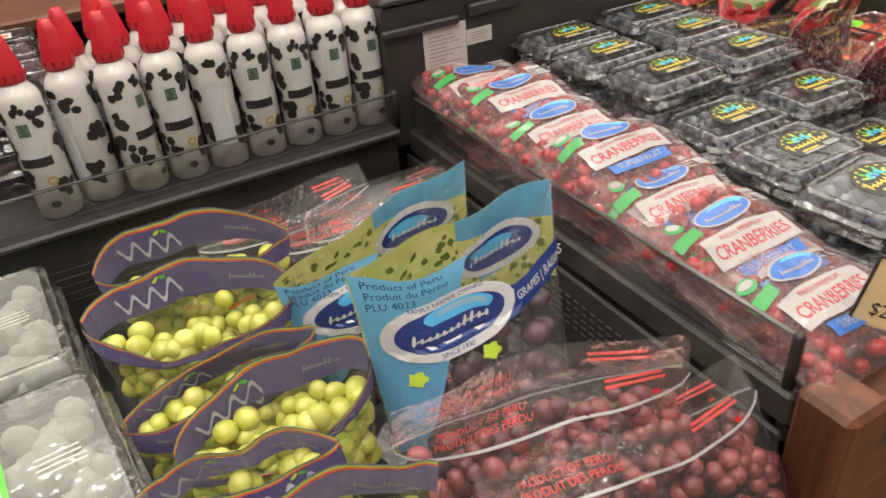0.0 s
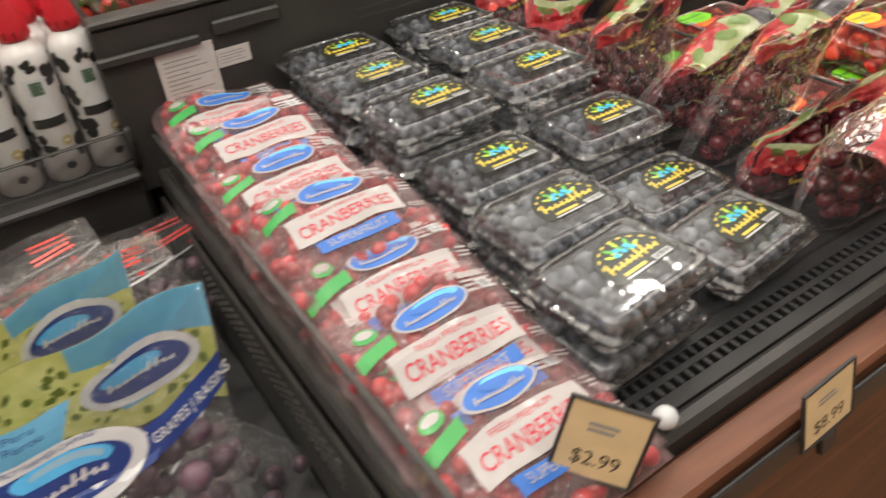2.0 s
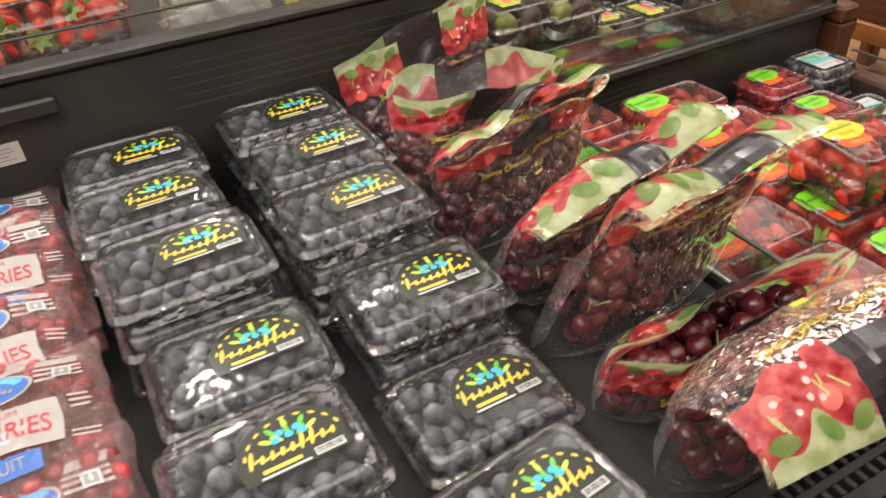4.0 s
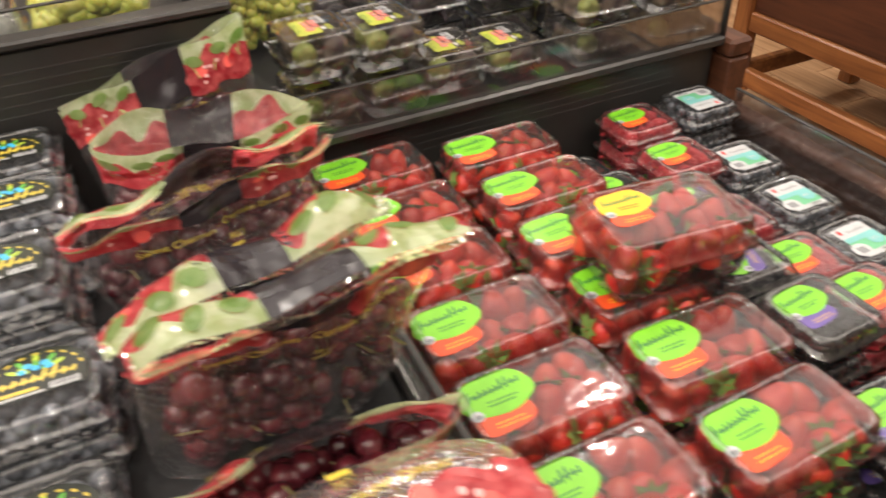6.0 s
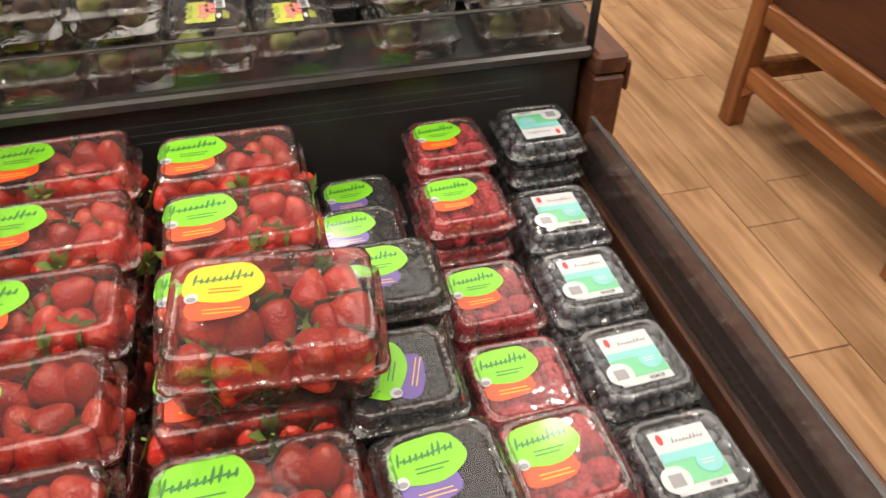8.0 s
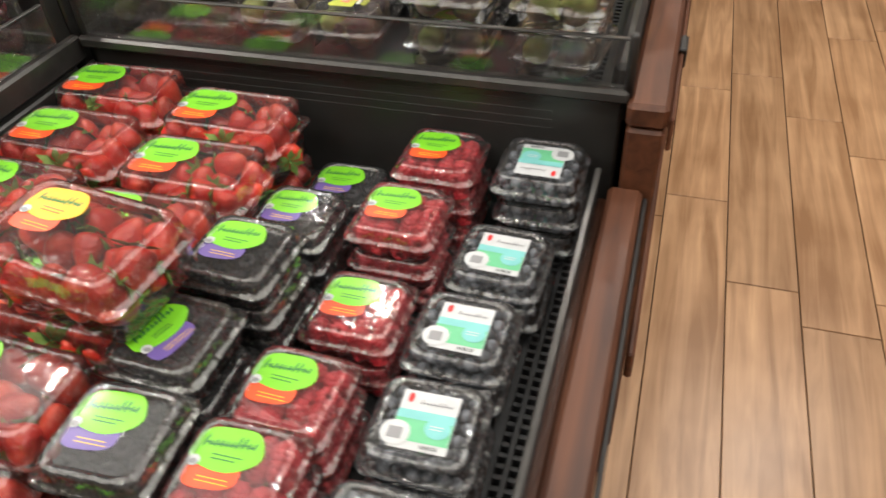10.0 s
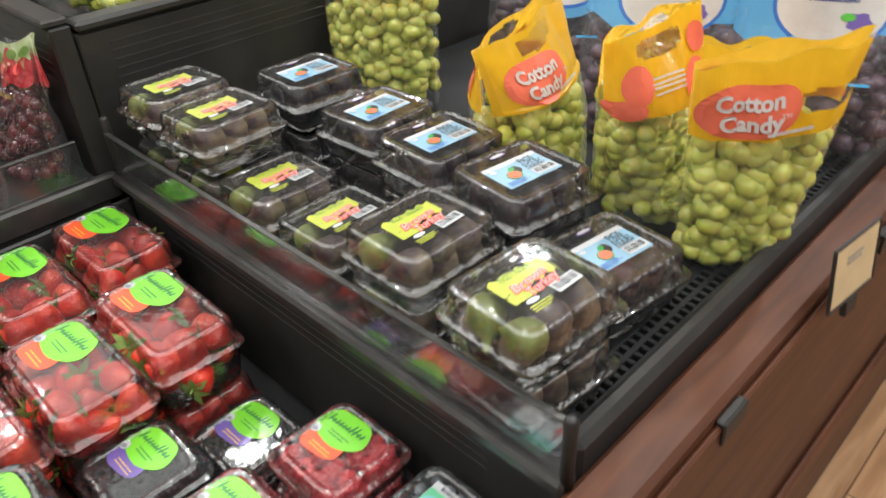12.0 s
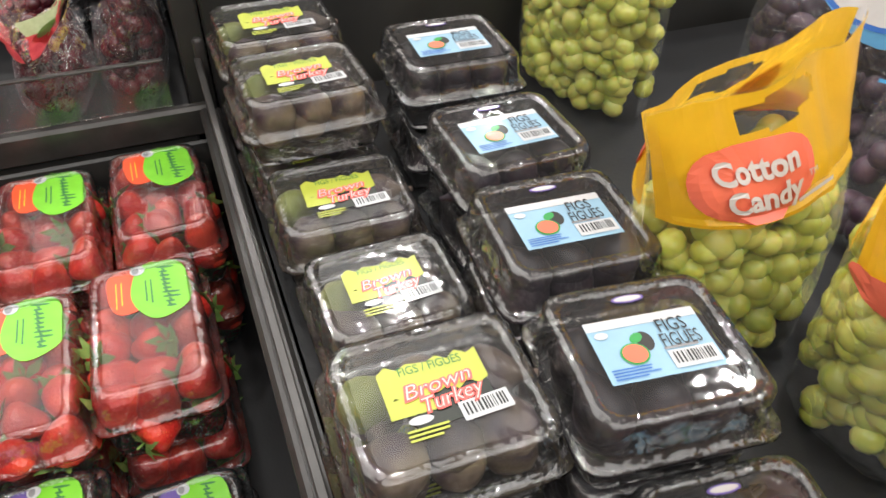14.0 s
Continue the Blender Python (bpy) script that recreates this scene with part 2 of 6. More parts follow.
STRAW = fruit("strawberry_skin", (0.50, 0.016, 0.016), (0.70, 0.085, 0.04), (0.75, 0.36, 0.10), 22, 0.30, 0.3, 0.4, 200, 0.2, 300, spread=0.25)
LEAF = fruit("strawberry_leaf", (0.14, 0.25, 0.04), (0.30, 0.42, 0.12), None, 80, 0.55, sss=0.05)
RASP = fruit("raspberry_skin", (0.46, 0.018, 0.030), (0.64, 0.06, 0.07), None, 60, 0.4, 0.1, sss=0.2)
BLACKB = fruit("blackberry_skin", (0.006, 0.006, 0.007), (0.015, 0.012, 0.016), None, 60, 0.5, 0.0, sss=0.0)
BLUEB = fruit("blueberry_skin", (0.06, 0.067, 0.085), (0.30, 0.32, 0.355), None, 55, 0.6, sss=0.0, island=0.4)
BLUED = mat("blueberry_crown", (0.018, 0.018, 0.025), 0.8)
GREENG = fruit("green_grape_skin", (0.40, 0.43, 0.06), (0.60, 0.59, 0.155), None, 35, 0.34, 0.2, sss=0.3, island=0.16)
REDG = fruit("red_grape_skin", (0.12, 0.022, 0.034), (0.29, 0.075, 0.08), None, 35, 0.4, 0.15, sss=0.15, island=0.35)
DARKG = fruit("dark_grape_skin", (0.035, 0.018, 0.032), (0.11, 0.055, 0.08), None, 35, 0.5, 0.0, sss=0.05, island=0.4)
CHERRY = fruit("cherry_skin", (0.042, 0.006, 0.011), (0.12, 0.017, 0.024), None, 30, 0.2, 0.4, sss=0.05, island=0.4)
CRAN = fruit("cranberry_skin", (0.19, 0.008, 0.016), (0.46, 0.032, 0.034), None, 30, 0.3, 0.3, sss=0.1, island=0.45)
FIG = fruit("fig_skin", (0.055, 0.032, 0.048), (0.24, 0.185, 0.11), None, 22, 0.55, sss=0.05, spread=0.3)
DARKFIG = fruit("dark_fig_skin", (0.010, 0.008, 0.012), (0.035, 0.022, 0.03), None, 22, 0.5, sss=0.0, spread=0.3)
FIGGREEN = fruit("green_fig_skin", (0.20, 0.24, 0.05), (0.36, 0.38, 0.12), None, 26, 0.5, sss=0.1, spread=0.2)
STEM = mat("stem", (0.28, 0.26, 0.10), 0.7)
PALE = fruit("mushroom_skin", (0.50, 0.50, 0.45), (0.70, 0.70, 0.66), None, 26, 0.7, sss=0.1)


def ink(name, col, rough=0.4):
    return mat(name, col, rough, spread=0.06, scale=60, coat=0.15)


def let_through(m, col, share=0.45):
    """Printed film: part of the light passes through the sheet."""
    nt = m.node_tree
    p, out = nt.nodes["Principled BSDF"], nt.nodes["Material Output"]
    tl = nt.nodes.new("ShaderNodeBsdfTranslucent")
    tl.inputs[0].default_value = (*col, 1)
    mx = nt.nodes.new("ShaderNodeMixShader")
    mx.inputs[0].default_value = share
    nt.links.new(p.outputs[0], mx.inputs[1]), nt.links.new(tl.outputs[0], mx.inputs[2]), nt.links.new(mx.outputs[0], out.inputs[0])
    return m


LIME = ink("lime_label", (0.20, 0.58, 0.018))
LIMEDARK = ink("dark_green_ink", (0.04, 0.19, 0.04))
ORANGE = ink("orange_label", (0.76, 0.080, 0.015))
YELLOWL = ink("yellow_label", (0.84, 0.52, 0.01))
PURPLE = ink("purple_label", (0.14, 0.09, 0.32))
WHITE = ink("white_label", (0.52, 0.53, 0.54))
CREAM = ink("cream_label", (0.54, 0.51, 0.48))
CRANWHITE = ink("bag_white_print", (0.36, 0.335, 0.33))
GREY = ink("grey_ink", (0.25, 0.25, 0.26))
INK = ink("black_ink", (0.02, 0.02, 0.02))
DOME = ink("dark_dome_label", (0.012, 0.016, 0.010))
GOLD = ink("gold_ink", (0.62, 0.48, 0.06))
CYAN = ink("cyan_ink", (0.05, 0.42, 0.75))
LEAFINK = ink("leaf_green_ink", (0.12, 0.45, 0.05))
MINT = ink("mint_label", (0.15, 0.48, 0.25))
AQUA = ink("aqua_label", (0.20, 0.50, 0.49))
SKY = ink("sky_blue_label", (0.26, 0.42, 0.55))
NAVY = ink("navy_ink", (0.02, 0.045, 0.20))
OCEAN = ink("bright_blue_ink", (0.03, 0.13, 0.46))
WAVE = ink("wave_blue_ink", (0.10, 0.42, 0.75))
BAGBLUE = ink("light_blue_film", (0.17, 0.45, 0.74), 0.3)
FIELD = fruit("vineyard_print", (0.30, 0.33, 0.05), (0.55, 0.54, 0.22), None, 45, 0.35, 0.2, sss=0)
FIELDDARK = ink("vine_leaf_ink", (0.17, 0.21, 0.04), 0.35)
FIELDPALE = ink("pale_grape_ink", (0.58, 0.58, 0.30), 0.35)
PRINTWHITE = ink("print_white", (0.56, 0.56, 0.57), 0.35)
RED = ink("red_ink", (0.62, 0.03, 0.03))
CRANRED = ink("dark_red_ink", (0.42, 0.03, 0.05))
PINKRED = ink("pink_red_ink", (0.85, 0.12, 0.10))
GREENINK = ink("green_ink", (0.04, 0.28, 0.06))
CORAL = ink("coral_label", (0.74, 0.15, 0.08))
BAGYELLOW = ink("yellow_film", (0.78, 0.48, 0.015), 0.3)
VIOLET = ink("violet_film", (0.10, 0.085, 0.22), 0.3)
PALEINK = ink("pale_lilac_ink", (0.42, 0.42, 0.50))
CHARTREUSE = ink("chartreuse_stripe", (0.45, 0.62, 0.05))
CHERRYART = fruit("cherry_print", (0.32, 0.010, 0.022), (0.74, 0.17, 0.17), None, 95, 0.28, 0.4, sss=0)
LEAFART = fruit("leaf_print", (0.34, 0.44, 0.17), (0.70, 0.76, 0.54), None, 70, 0.28, 0.4, sss=0)
LEAFDARK = fruit("dark_leaf_print", (0.16, 0.30, 0.06), (0.34, 0.46, 0.18), None, 60, 0.28, 0.4, sss=0)
CHERRYPALE = ink("pale_pink_ink", (0.80, 0.42, 0.40))
STEMINK = ink("stem_green_ink", (0.45, 0.50, 0.18))
HEADBAND = ink("dark_header_film", (0.022, 0.018, 0.022), 0.25)
for film, tone in ((BAGBLUE, (0.22, 0.55, 0.85)), (FIELD, (0.60, 0.60, 0.22)), (FIELDDARK, (0.20, 0.26, 0.06)), (FIELDPALE, (0.7, 0.7, 0.4)), (VIOLET, (0.16, 0.13, 0.28)), (BAGYELLOW, (0.95, 0.62, 0.03)), (CHERRYART, (0.75, 0.10, 0.12)), (LEAFART, (0.62, 0.70, 0.42)), (LEAFDARK, (0.34, 0.46, 0.18))):
    let_through(film, tone)
CANWHITE = mat("can_enamel", (0.60, 0.585, 0.57), 0.3, spread=0.03, coat=0.3)
CANGOLD = ink("dull_gold_ink", (0.36, 0.29, 0.13))
CANGREEN = ink("muted_green_ink", (0.06, 0.11, 0.07))
CAPRED = mat("red_cap_plastic", (0.47, 0.016, 0.026), 0.4, spread=0.06)
TAN = mat("price_card", (0.66, 0.50, 0.28), 0.6, spread=0.08)
LIMEBROWN = ink("yellow_green_label", (0.42, 0.46, 0.05))
BLACKTRAY = mat("black_plastic", (0.02, 0.02, 0.022), 0.35)

# ---- mesh helpers ----


class Geo:
    """Collects vertices and faces with material numbers."""

    def __init__(self):
        self.v, self.f, self.m = [], [], []

    def add(self, verts, faces, mi=0, m=None):
        o = len(self.v)
        self.v.extend([tuple(m @ Vector(p)) for p in verts] if m is not None else [tuple(p) for p in verts])
        self.f.extend([tuple(i + o for i in q) for q in faces])
        self.m.extend([mi] * len(faces))
        return self

    def box(self, x0, x1, y0, y1, z0, z1, mi=0, bev=0.002, m=None):
        b = min(bev, (x1 - x0) * 0.45, (y1 - y0) * 0.45, (z1 - z0) * 0.45)
        vs, fs = [], []
        idx = {}
        for i, sx in enumerate((x0, x1)):
            for j, sy in enumerate((y0, y1)):
                for k, sz in enumerate((z0, z1)):
                    dx, dy, dz = (b, -b)[i], (b, -b)[j], (b, -b)[k]
                    for a, p in enumerate(((sx, sy + dy, sz + dz), (sx + dx, sy, sz + dz), (sx + dx, sy + dy, sz))):
                        idx[i, j, k, a] = len(vs)
                        vs.append(p)
        C = [(0, 0), (1, 0), (1, 1), (0, 1)]
        for s in (0, 1):
            fx = [idx[s, j, k, 0] for j, k in C]
            fy = [idx[i, s, k, 1] for i, k in C]
            fz = [idx[i, j, s, 2] for i, j in C]
            fs += [fx if s else fx[::-1], fy[::-1] if s else fy, fz if s else fz[::-1]]
        for a in (0, 1):
            for c in (0, 1):
                fs.append((idx[a, c, 0, 0], idx[a, c, 1, 0], idx[a, c, 1, 1], idx[a, c, 0, 1]))
                fs.append((idx[a, 0, c, 0], idx[a, 1, c, 0], idx[a, 1, c, 2], idx[a, 0, c, 2]))
                fs.append((idx[0, a, c, 1], idx[1, a, c, 1], idx[1, a, c, 2], idx[0, a, c, 2]))
        for i in (0, 1):
            for j in (0, 1):
                for k in (0, 1):
                    fs.append((idx[i, j, k, 0], idx[i, j, k, 1], idx[i, j, k, 2]))
        return self.add(vs, fs, mi, m)

    def mesh(self, name, mats, smooth=False):
        me = bpy.data.meshes.new(name)
        me.from_pydata(self.v, [], self.f)
        for x in mats:
            me.materials.append(x)
        me.polygons.foreach_set("material_index", self.m)
        if smooth:
            me.polygons.foreach_set("use_smooth", [True] * len(self.f))
        bm = bmesh.new()
        bm.from_mesh(me)
        if not smooth or smooth == "closed":
            bmesh.ops.recalc_face_normals(bm, faces=bm.faces)
        bm.to_mesh(me)
        bm.free()
        me.update()
        return me


def thing(name, label, category, group="", m=None, kind=""):
    ob = new(name)
    ob.empty_display_size = 0.05
    if m is not None:
        ob.matrix_basis = m
    return tagged(ob, label, category, group, kind)


def part(name, geo, mats, parent=None, label="", smooth=False, m=None, kind=""):
    me = geo if isinstance(geo, bpy.types.Mesh) else geo.mesh(name, mats if isinstance(mats, (list, tuple)) else [mats], smooth)
    ob = new(name, me)
    ob.parent = parent
    if m is not None:
        ob.matrix_basis = m
    return tagged(ob, label, kind=kind)


def block(name, x0, x1, y0, y1, z0, z1, material, parent=None, label="", bev=0.003):
    return part(name, Geo().box(x0, x1, y0, y1, z0, z1, 0, bev), material, parent, label)


TEXTS = {}


def text_mesh(words, shear=0.0, bold=0.0):
    """Flat letters of height about 1, centred on the origin: vertices, faces, half width."""
    key = (words, shear, bold)
    if key not in TEXTS:
        cu = bpy.data.curves.new("letters", "FONT")
        cu.body, cu.align_x, cu.align_y, cu.size, cu.shear, cu.offset, cu.resolution_u = words, "CENTER", "CENTER", 1.0, shear, bold, 3
        ob = new("letters", cu)
        me = bpy.data.meshes.new_from_object(ob.evaluated_get(bpy.context.evaluated_depsgraph_get()))
        vs = [tuple(v.co) for v in me.vertices]
        fs = [tuple(p.vertices) for p in me.polygons]
        bpy.data.objects.remove(ob)
        bpy.data.curves.remove(cu)
        bpy.data.meshes.remove(me)
        TEXTS[key] = (vs, fs, max((abs(v[0]) for v in vs), default=1))
    return TEXTS[key]


class Print:
    """A printed sheet: flat shapes in u, v laid on a surface given by place(u, v, lift)."""

    def __init__(self, place):
        self.g, self.mats, self.place = Geo(), [], place
        self.step = 0.00035

    def slot(self, material):
        if material not in self.mats:
            self.mats.append(material)
        return self.mats.index(material)

    def patch(self, material, u0, u1, v0, v1, level=1, nu=8, nv=6, shape=None):
        vs, fs = [], []
        for j in range(nv + 1):
            for i in range(nu + 1):
                u, v = u0 + (u1 - u0) * i / nu, v0 + (v1 - v0) * j / nv
                if shape:
                    u, v = shape(u, v)
                vs.append(self.place(u, v, level * self.step))
        for j in range(nv):
            for i in range(nu):
                a = j * (nu + 1) + i
                fs.append((a, a + 1, a + nu + 2, a + nu + 1))
        self.g.add(vs, fs, self.slot(material))

    def blob(self, material, cu, cv, a, b, level=1, power=2.6, n=28, lobes=0.0, turn=0.0, v_cut=None, rings=3):
        vs, fs = [self.place(cu, cv, level * self.step)], []
        ct, st = math.cos(turn), math.sin(turn)
        rings = max(rings, int(a / 0.006))
        for r in range(1, rings + 1):
            for i in range(n):
                t = 2 * math.pi * i / n
                c, s = math.cos(t), math.sin(t)
                k = (abs(c) ** power + abs(s) ** power) ** (-1 / power) * (1 + lobes * math.cos(5 * t + 1)) * r / rings
                x, y = a * c * k, b * s * k
                if v_cut is not None:
                    y = max(y, v_cut)
                vs.append(self.place(cu + x * ct - y * st, cv + x * st + y * ct, level * self.step))
        for i in range(n):
            fs.append((0, 1 + i, 1 + (i + 1) % n))
            for r in range(rings - 1):
                o = 1 + r * n
                fs.append((o + i, o + n + i, o + n + (i + 1) % n, o + (i + 1) % n))
        self.g.add(vs, fs, self.slot(material))

    def words(self, material, text, cu, cv, height, level=2, width=None, shear=0.0, turn=0.0, bold=0.0):
        vs, fs, half = text_mesh(text, shear, bold)
        kx = width / (2 * half) if width else height
        ct, st = math.cos(turn), math.sin(turn)
        self.g.add([self.place(cu + x * kx * ct - y * height * st, cv + x * kx * st + y * height * ct, level * self.step) for x, y, _ in vs], fs, self.slot(material))

    def bars(self, material, cu, cv, w, h, count, level=2, fill=0.55, turn=0.0, ragged=0.3):
        """Small print too fine to read: plain bars."""
        rnd = random.Random(int(abs(cu * 9e4 + cv * 7e4)) + count)
        ct, st = math.cos(turn), math.sin(turn)
        for i in range(count):
            y = (0.5 - (i + 0.5) / count) * h
            k = w * (1 - ragged * rnd.random())
            t = h / count * fill / 2
            pts = [(-w / 2, y - t), (-w / 2 + k, y - t), (-w / 2 + k, y + t), (-w / 2, y + t)]
            self.g.add([self.place(cu + x * ct - z * st, cv + x * st + z * ct, level * self.step) for x, z in pts], [(0, 1, 2, 3)], self.slot(material))

    def barcode(self, cu, cv, w, h, level=1, turn=0.0):
        ct, st = math.cos(turn), math.sin(turn)

        def quad(material, x0, x1, y0, y1, lv):
            self.g.add([self.place(cu + x * ct - y * st, cv + x * st + y * ct, lv * self.step) for x, y in ((x0, y0), (x1, y0), (x1, y1), (x0, y1))], [(0, 1, 2, 3)], self.slot(material))

        quad(WHITE, -w / 2, w / 2, -h / 2, h / 2, level)
        rnd = random.Random(5)
        x = -w * 0.42
        while x < w * 0.4:
            k = w * rnd.uniform(0.012, 0.045)
            quad(INK, x, x + k, -h * 0.28, h * 0.36, level + 1)
            x += k + w * rnd.uniform(0.02, 0.05)

    def scrawl(self, material, cu, cv, w, h, level=2, turn=0.0, n=9, seed=1):
        """A brand mark as a row of plain slanted dabs."""
        rnd = random.Random(seed)
        for i in range(n):
            x = -w / 2 + w * (i + 0.5) / n
            k = h * (1.0 if i in (0, n - 3, n - 4) else rnd.uniform(0.45, 0.6))
            y = (k - h * 0.55) * 0.3
            c, s = math.cos(turn), math.sin(turn)
            self.blob(material, cu + x * c - y * s, cv + x * s + y * c, w / n * 0.25, k * 0.5, level, 2.0, 10, 0, turn - 0.25, rings=1)
            if i < n - 1:
                self.blob(material, cu + (x + w / n * 0.5) * c - (y - k * 0.12) * s, cv + (x + w / n * 0.5) * s + (y - k * 0.12) * c, w / n * 0.38, h * 0.07, level, 2.0, 8, 0, turn + 0.5, rings=1)

    def done(self, name, parent, label="", m=None):
        return part(name, self.g, self.mats, parent, label, m=m)


def flat(z, cu=0.0, cv=0.0, k=1.0):
    return lambda u, v, lift: (cu + (u - cu) * k, cv + (v - cv) * k, z + lift)


def outline(w, d, r, n=56, rib=0.0):
    """A rounded rectangle as n points, with optional ribs."""
    r = min(r, w / 2 - 1e-4, d / 2 - 1e-4)
    sw, sd, q = w - 2 * r, d - 2 * r, math.pi * r / 2
    total = 2 * sw + 2 * sd + 4 * q
    pts = []
    segs = [("l", (w / 2, -d / 2 + r), (0, 1), sd), ("a", (w / 2 - r, d / 2 - r), 0, q), ("l", (w / 2 - r, d / 2), (-1, 0), sw), ("a", (-w / 2 + r, d / 2 - r), 90, q),
            ("l", (-w / 2, d / 2 - r), (0, -1), sd), ("a", (-w / 2 + r, -d / 2 + r), 180, q), ("l", (-w / 2 + r, -d / 2), (1, 0), sw), ("a", (w / 2 - r, -d / 2 + r), 270, q)]
    for i in range(n):
        s = total * i / n
        for kind, p, t, ln in segs:
            if s <= ln:
                break
            s -= ln
        if kind == "l":
            x, y = p[0] + t[0] * s, p[1] + t[1] * s
            nx, ny = t[1], -t[0]
        else:
            a = radians(t) + s / max(r, 1e-6)
            nx, ny = math.cos(a), math.sin(a)
            x, y = p[0] + r * nx, p[1] + r * ny
        k = rib if (i // 2) % 2 else -rib
        pts.append((x + nx * k, y + ny * k))
    return pts


def loft(geo, loops, mi=0, cap0=False, cap1=False):
    n = len(loops[0])
    vs = [p for lp in loops for p in lp]
    fs = []
    for j in range(len(loops) - 1):
        for i in range(n):
            fs.append((j * n + i, j * n + (i + 1) % n, (j + 1) * n + (i + 1) % n, (j + 1) * n + i))
    if cap0:
        fs.append(tuple(range(n - 1, -1, -1)))
    if cap1:
        o = (len(loops) - 1) * n
        fs.append(tuple(range(o, o + n)))
    return geo.add(vs, fs, mi)


def ring(w, d, r, z, rib=0.0, n=56):
    return [(x, y, z) for x, y in outline(w, d, r, n, rib)]


def sphere(sub=2):
    bm = bmesh.new()
    bmesh.ops.create_icosphere(bm, subdivisions=sub, radius=1)
    bm.verts.ensure_lookup_table()
    vs = [tuple(v.co) for v in bm.verts]
    fs = [tuple(v.index for v in f.verts) for f in bm.faces]
    bm.free()
    return vs, fs


BALL, BALL1 = sphere(2), sphere(1)


def revolve(geo, profile, n=12, mi=0, m=None):
    """profile: (radius, z) from bottom to top."""
    loops = [[(r * math.cos(2 * math.pi * i / n), r * math.sin(2 * math.pi * i / n), z) for i in range(n)] for r, z in profile]
    vs = [p for lp in loops for p in lp]
    fs = []
    for j in range(len(loops) - 1):
        for i in range(n):
            fs.append((j * n + i, j * n + (i + 1) % n, (j + 1) * n + (i + 1) % n, (j + 1) * n + i))
    fs.append(tuple(range(n - 1, -1, -1)))
    fs.append(tuple(range((len(loops) - 1) * n, len(loops) * n)))
    return geo.add(vs, fs, mi, m)


def strawberry_mesh(seed):
    rnd = random.Random(seed)
    g = Geo()
    R, H = rnd.uniform(0.0165, 0.0210), rnd.uniform(0.034, 0.044)
    prof = [(R * k * (1 + rnd.uniform(-0.04, 0.04)), H * (h - 0.5)) for k, h in ((0.10, 0.0), (0.30, 0.05), (0.52, 0.16), (0.72, 0.32), (0.91, 0.54), (1.0, 0.74), (0.90, 0.88), (0.60, 0.96), (0.2, 0.98))]
    revolve(g, prof, 14)
    for i in range(7):
        a = 2 * math.pi * i / 7 + rnd.uniform(-0.2, 0.2)
        c, s = math.cos(a), math.sin(a)
        ln = R * rnd.uniform(0.95, 1.4)
        up = rnd.uniform(-0.002, 0.006)
        z = H * 0.485
        g.add([(0, 0, z), (c * ln * 0.5 - s * 0.0050, s * ln * 0.5 + c * 0.0050, z + 0.0025), (c * ln, s * ln, z - 0.003 + up), (c * ln * 0.5 + s * 0.0050, s * ln * 0.5 - c * 0.0050, z + 0.0025)], [(0, 1, 2, 3)], 1)
    revolve(g, [(0.0012, H * 0.48), (0.0012, H * 0.48 + 0.008)], 6, 1)
    return g.mesh("strawberry", [STRAW, LEAF], True)


def raspberry_mesh(seed, material, size=1.0):
    rnd = random.Random(seed)
    g = Geo()
    for j, (z, r, n) in enumerate(((-0.009, 0.0068, 9), (-0.0045, 0.0082, 10), (0.0, 0.0080, 10), (0.0045, 0.0066, 8), (0.0085, 0.0040, 5), (0.011, 0.0, 1))):
        for i in range(n):
            a = 2 * math.pi * (i + 0.5 * j) / n
            k = 0.0053 * rnd.uniform(0.95, 1.06)
            g.add([(r * math.cos(a) + x * k, r * math.sin(a) + y * k, z + q * k) for x, y, q in BALL1[0]], BALL1[1])
    return g.mesh("raspberry", [material], True)


def heap(geo, count, place, size, rnd, mi=0, ball=None, squash=(0.95, 1.08), crown=None):
    """count balls with centres from place(rnd)."""
    vs0, fs0 = ball or BALL
    for _ in range(count):
        p = Vector(place(rnd))
        k = size * rnd.uniform(0.86, 1.12)
        rot = Euler((rnd.uniform(0, 6), rnd.uniform(0, 6), rnd.uniform(0, 6))).to_matrix()
        sc = Vector((k, k * rnd.uniform(*squash), k * rnd.uniform(*squash)))
        geo.add([p + rot @ Vector((x * sc.x, y * sc.y, z * sc.z)) for x, y, z in vs0], fs0, mi)
        if crown is not None:
            vs, fs = [tuple(p + rot @ Vector((0, 0, k * 0.93)))], []
            for i in range(10):
                a = math.pi * 2 * i / 10
                r = k * (0.42 if i % 2 else 0.24)
                vs.append(tuple(p + rot @ Vector((r * math.cos(a), r * math.sin(a), k * (1.10 if i % 2 else 1.0)))))
            for i in range(10):
                fs.append((0, 1 + i, 1 + (i + 1) % 10))
            geo.add(vs, fs, crown)


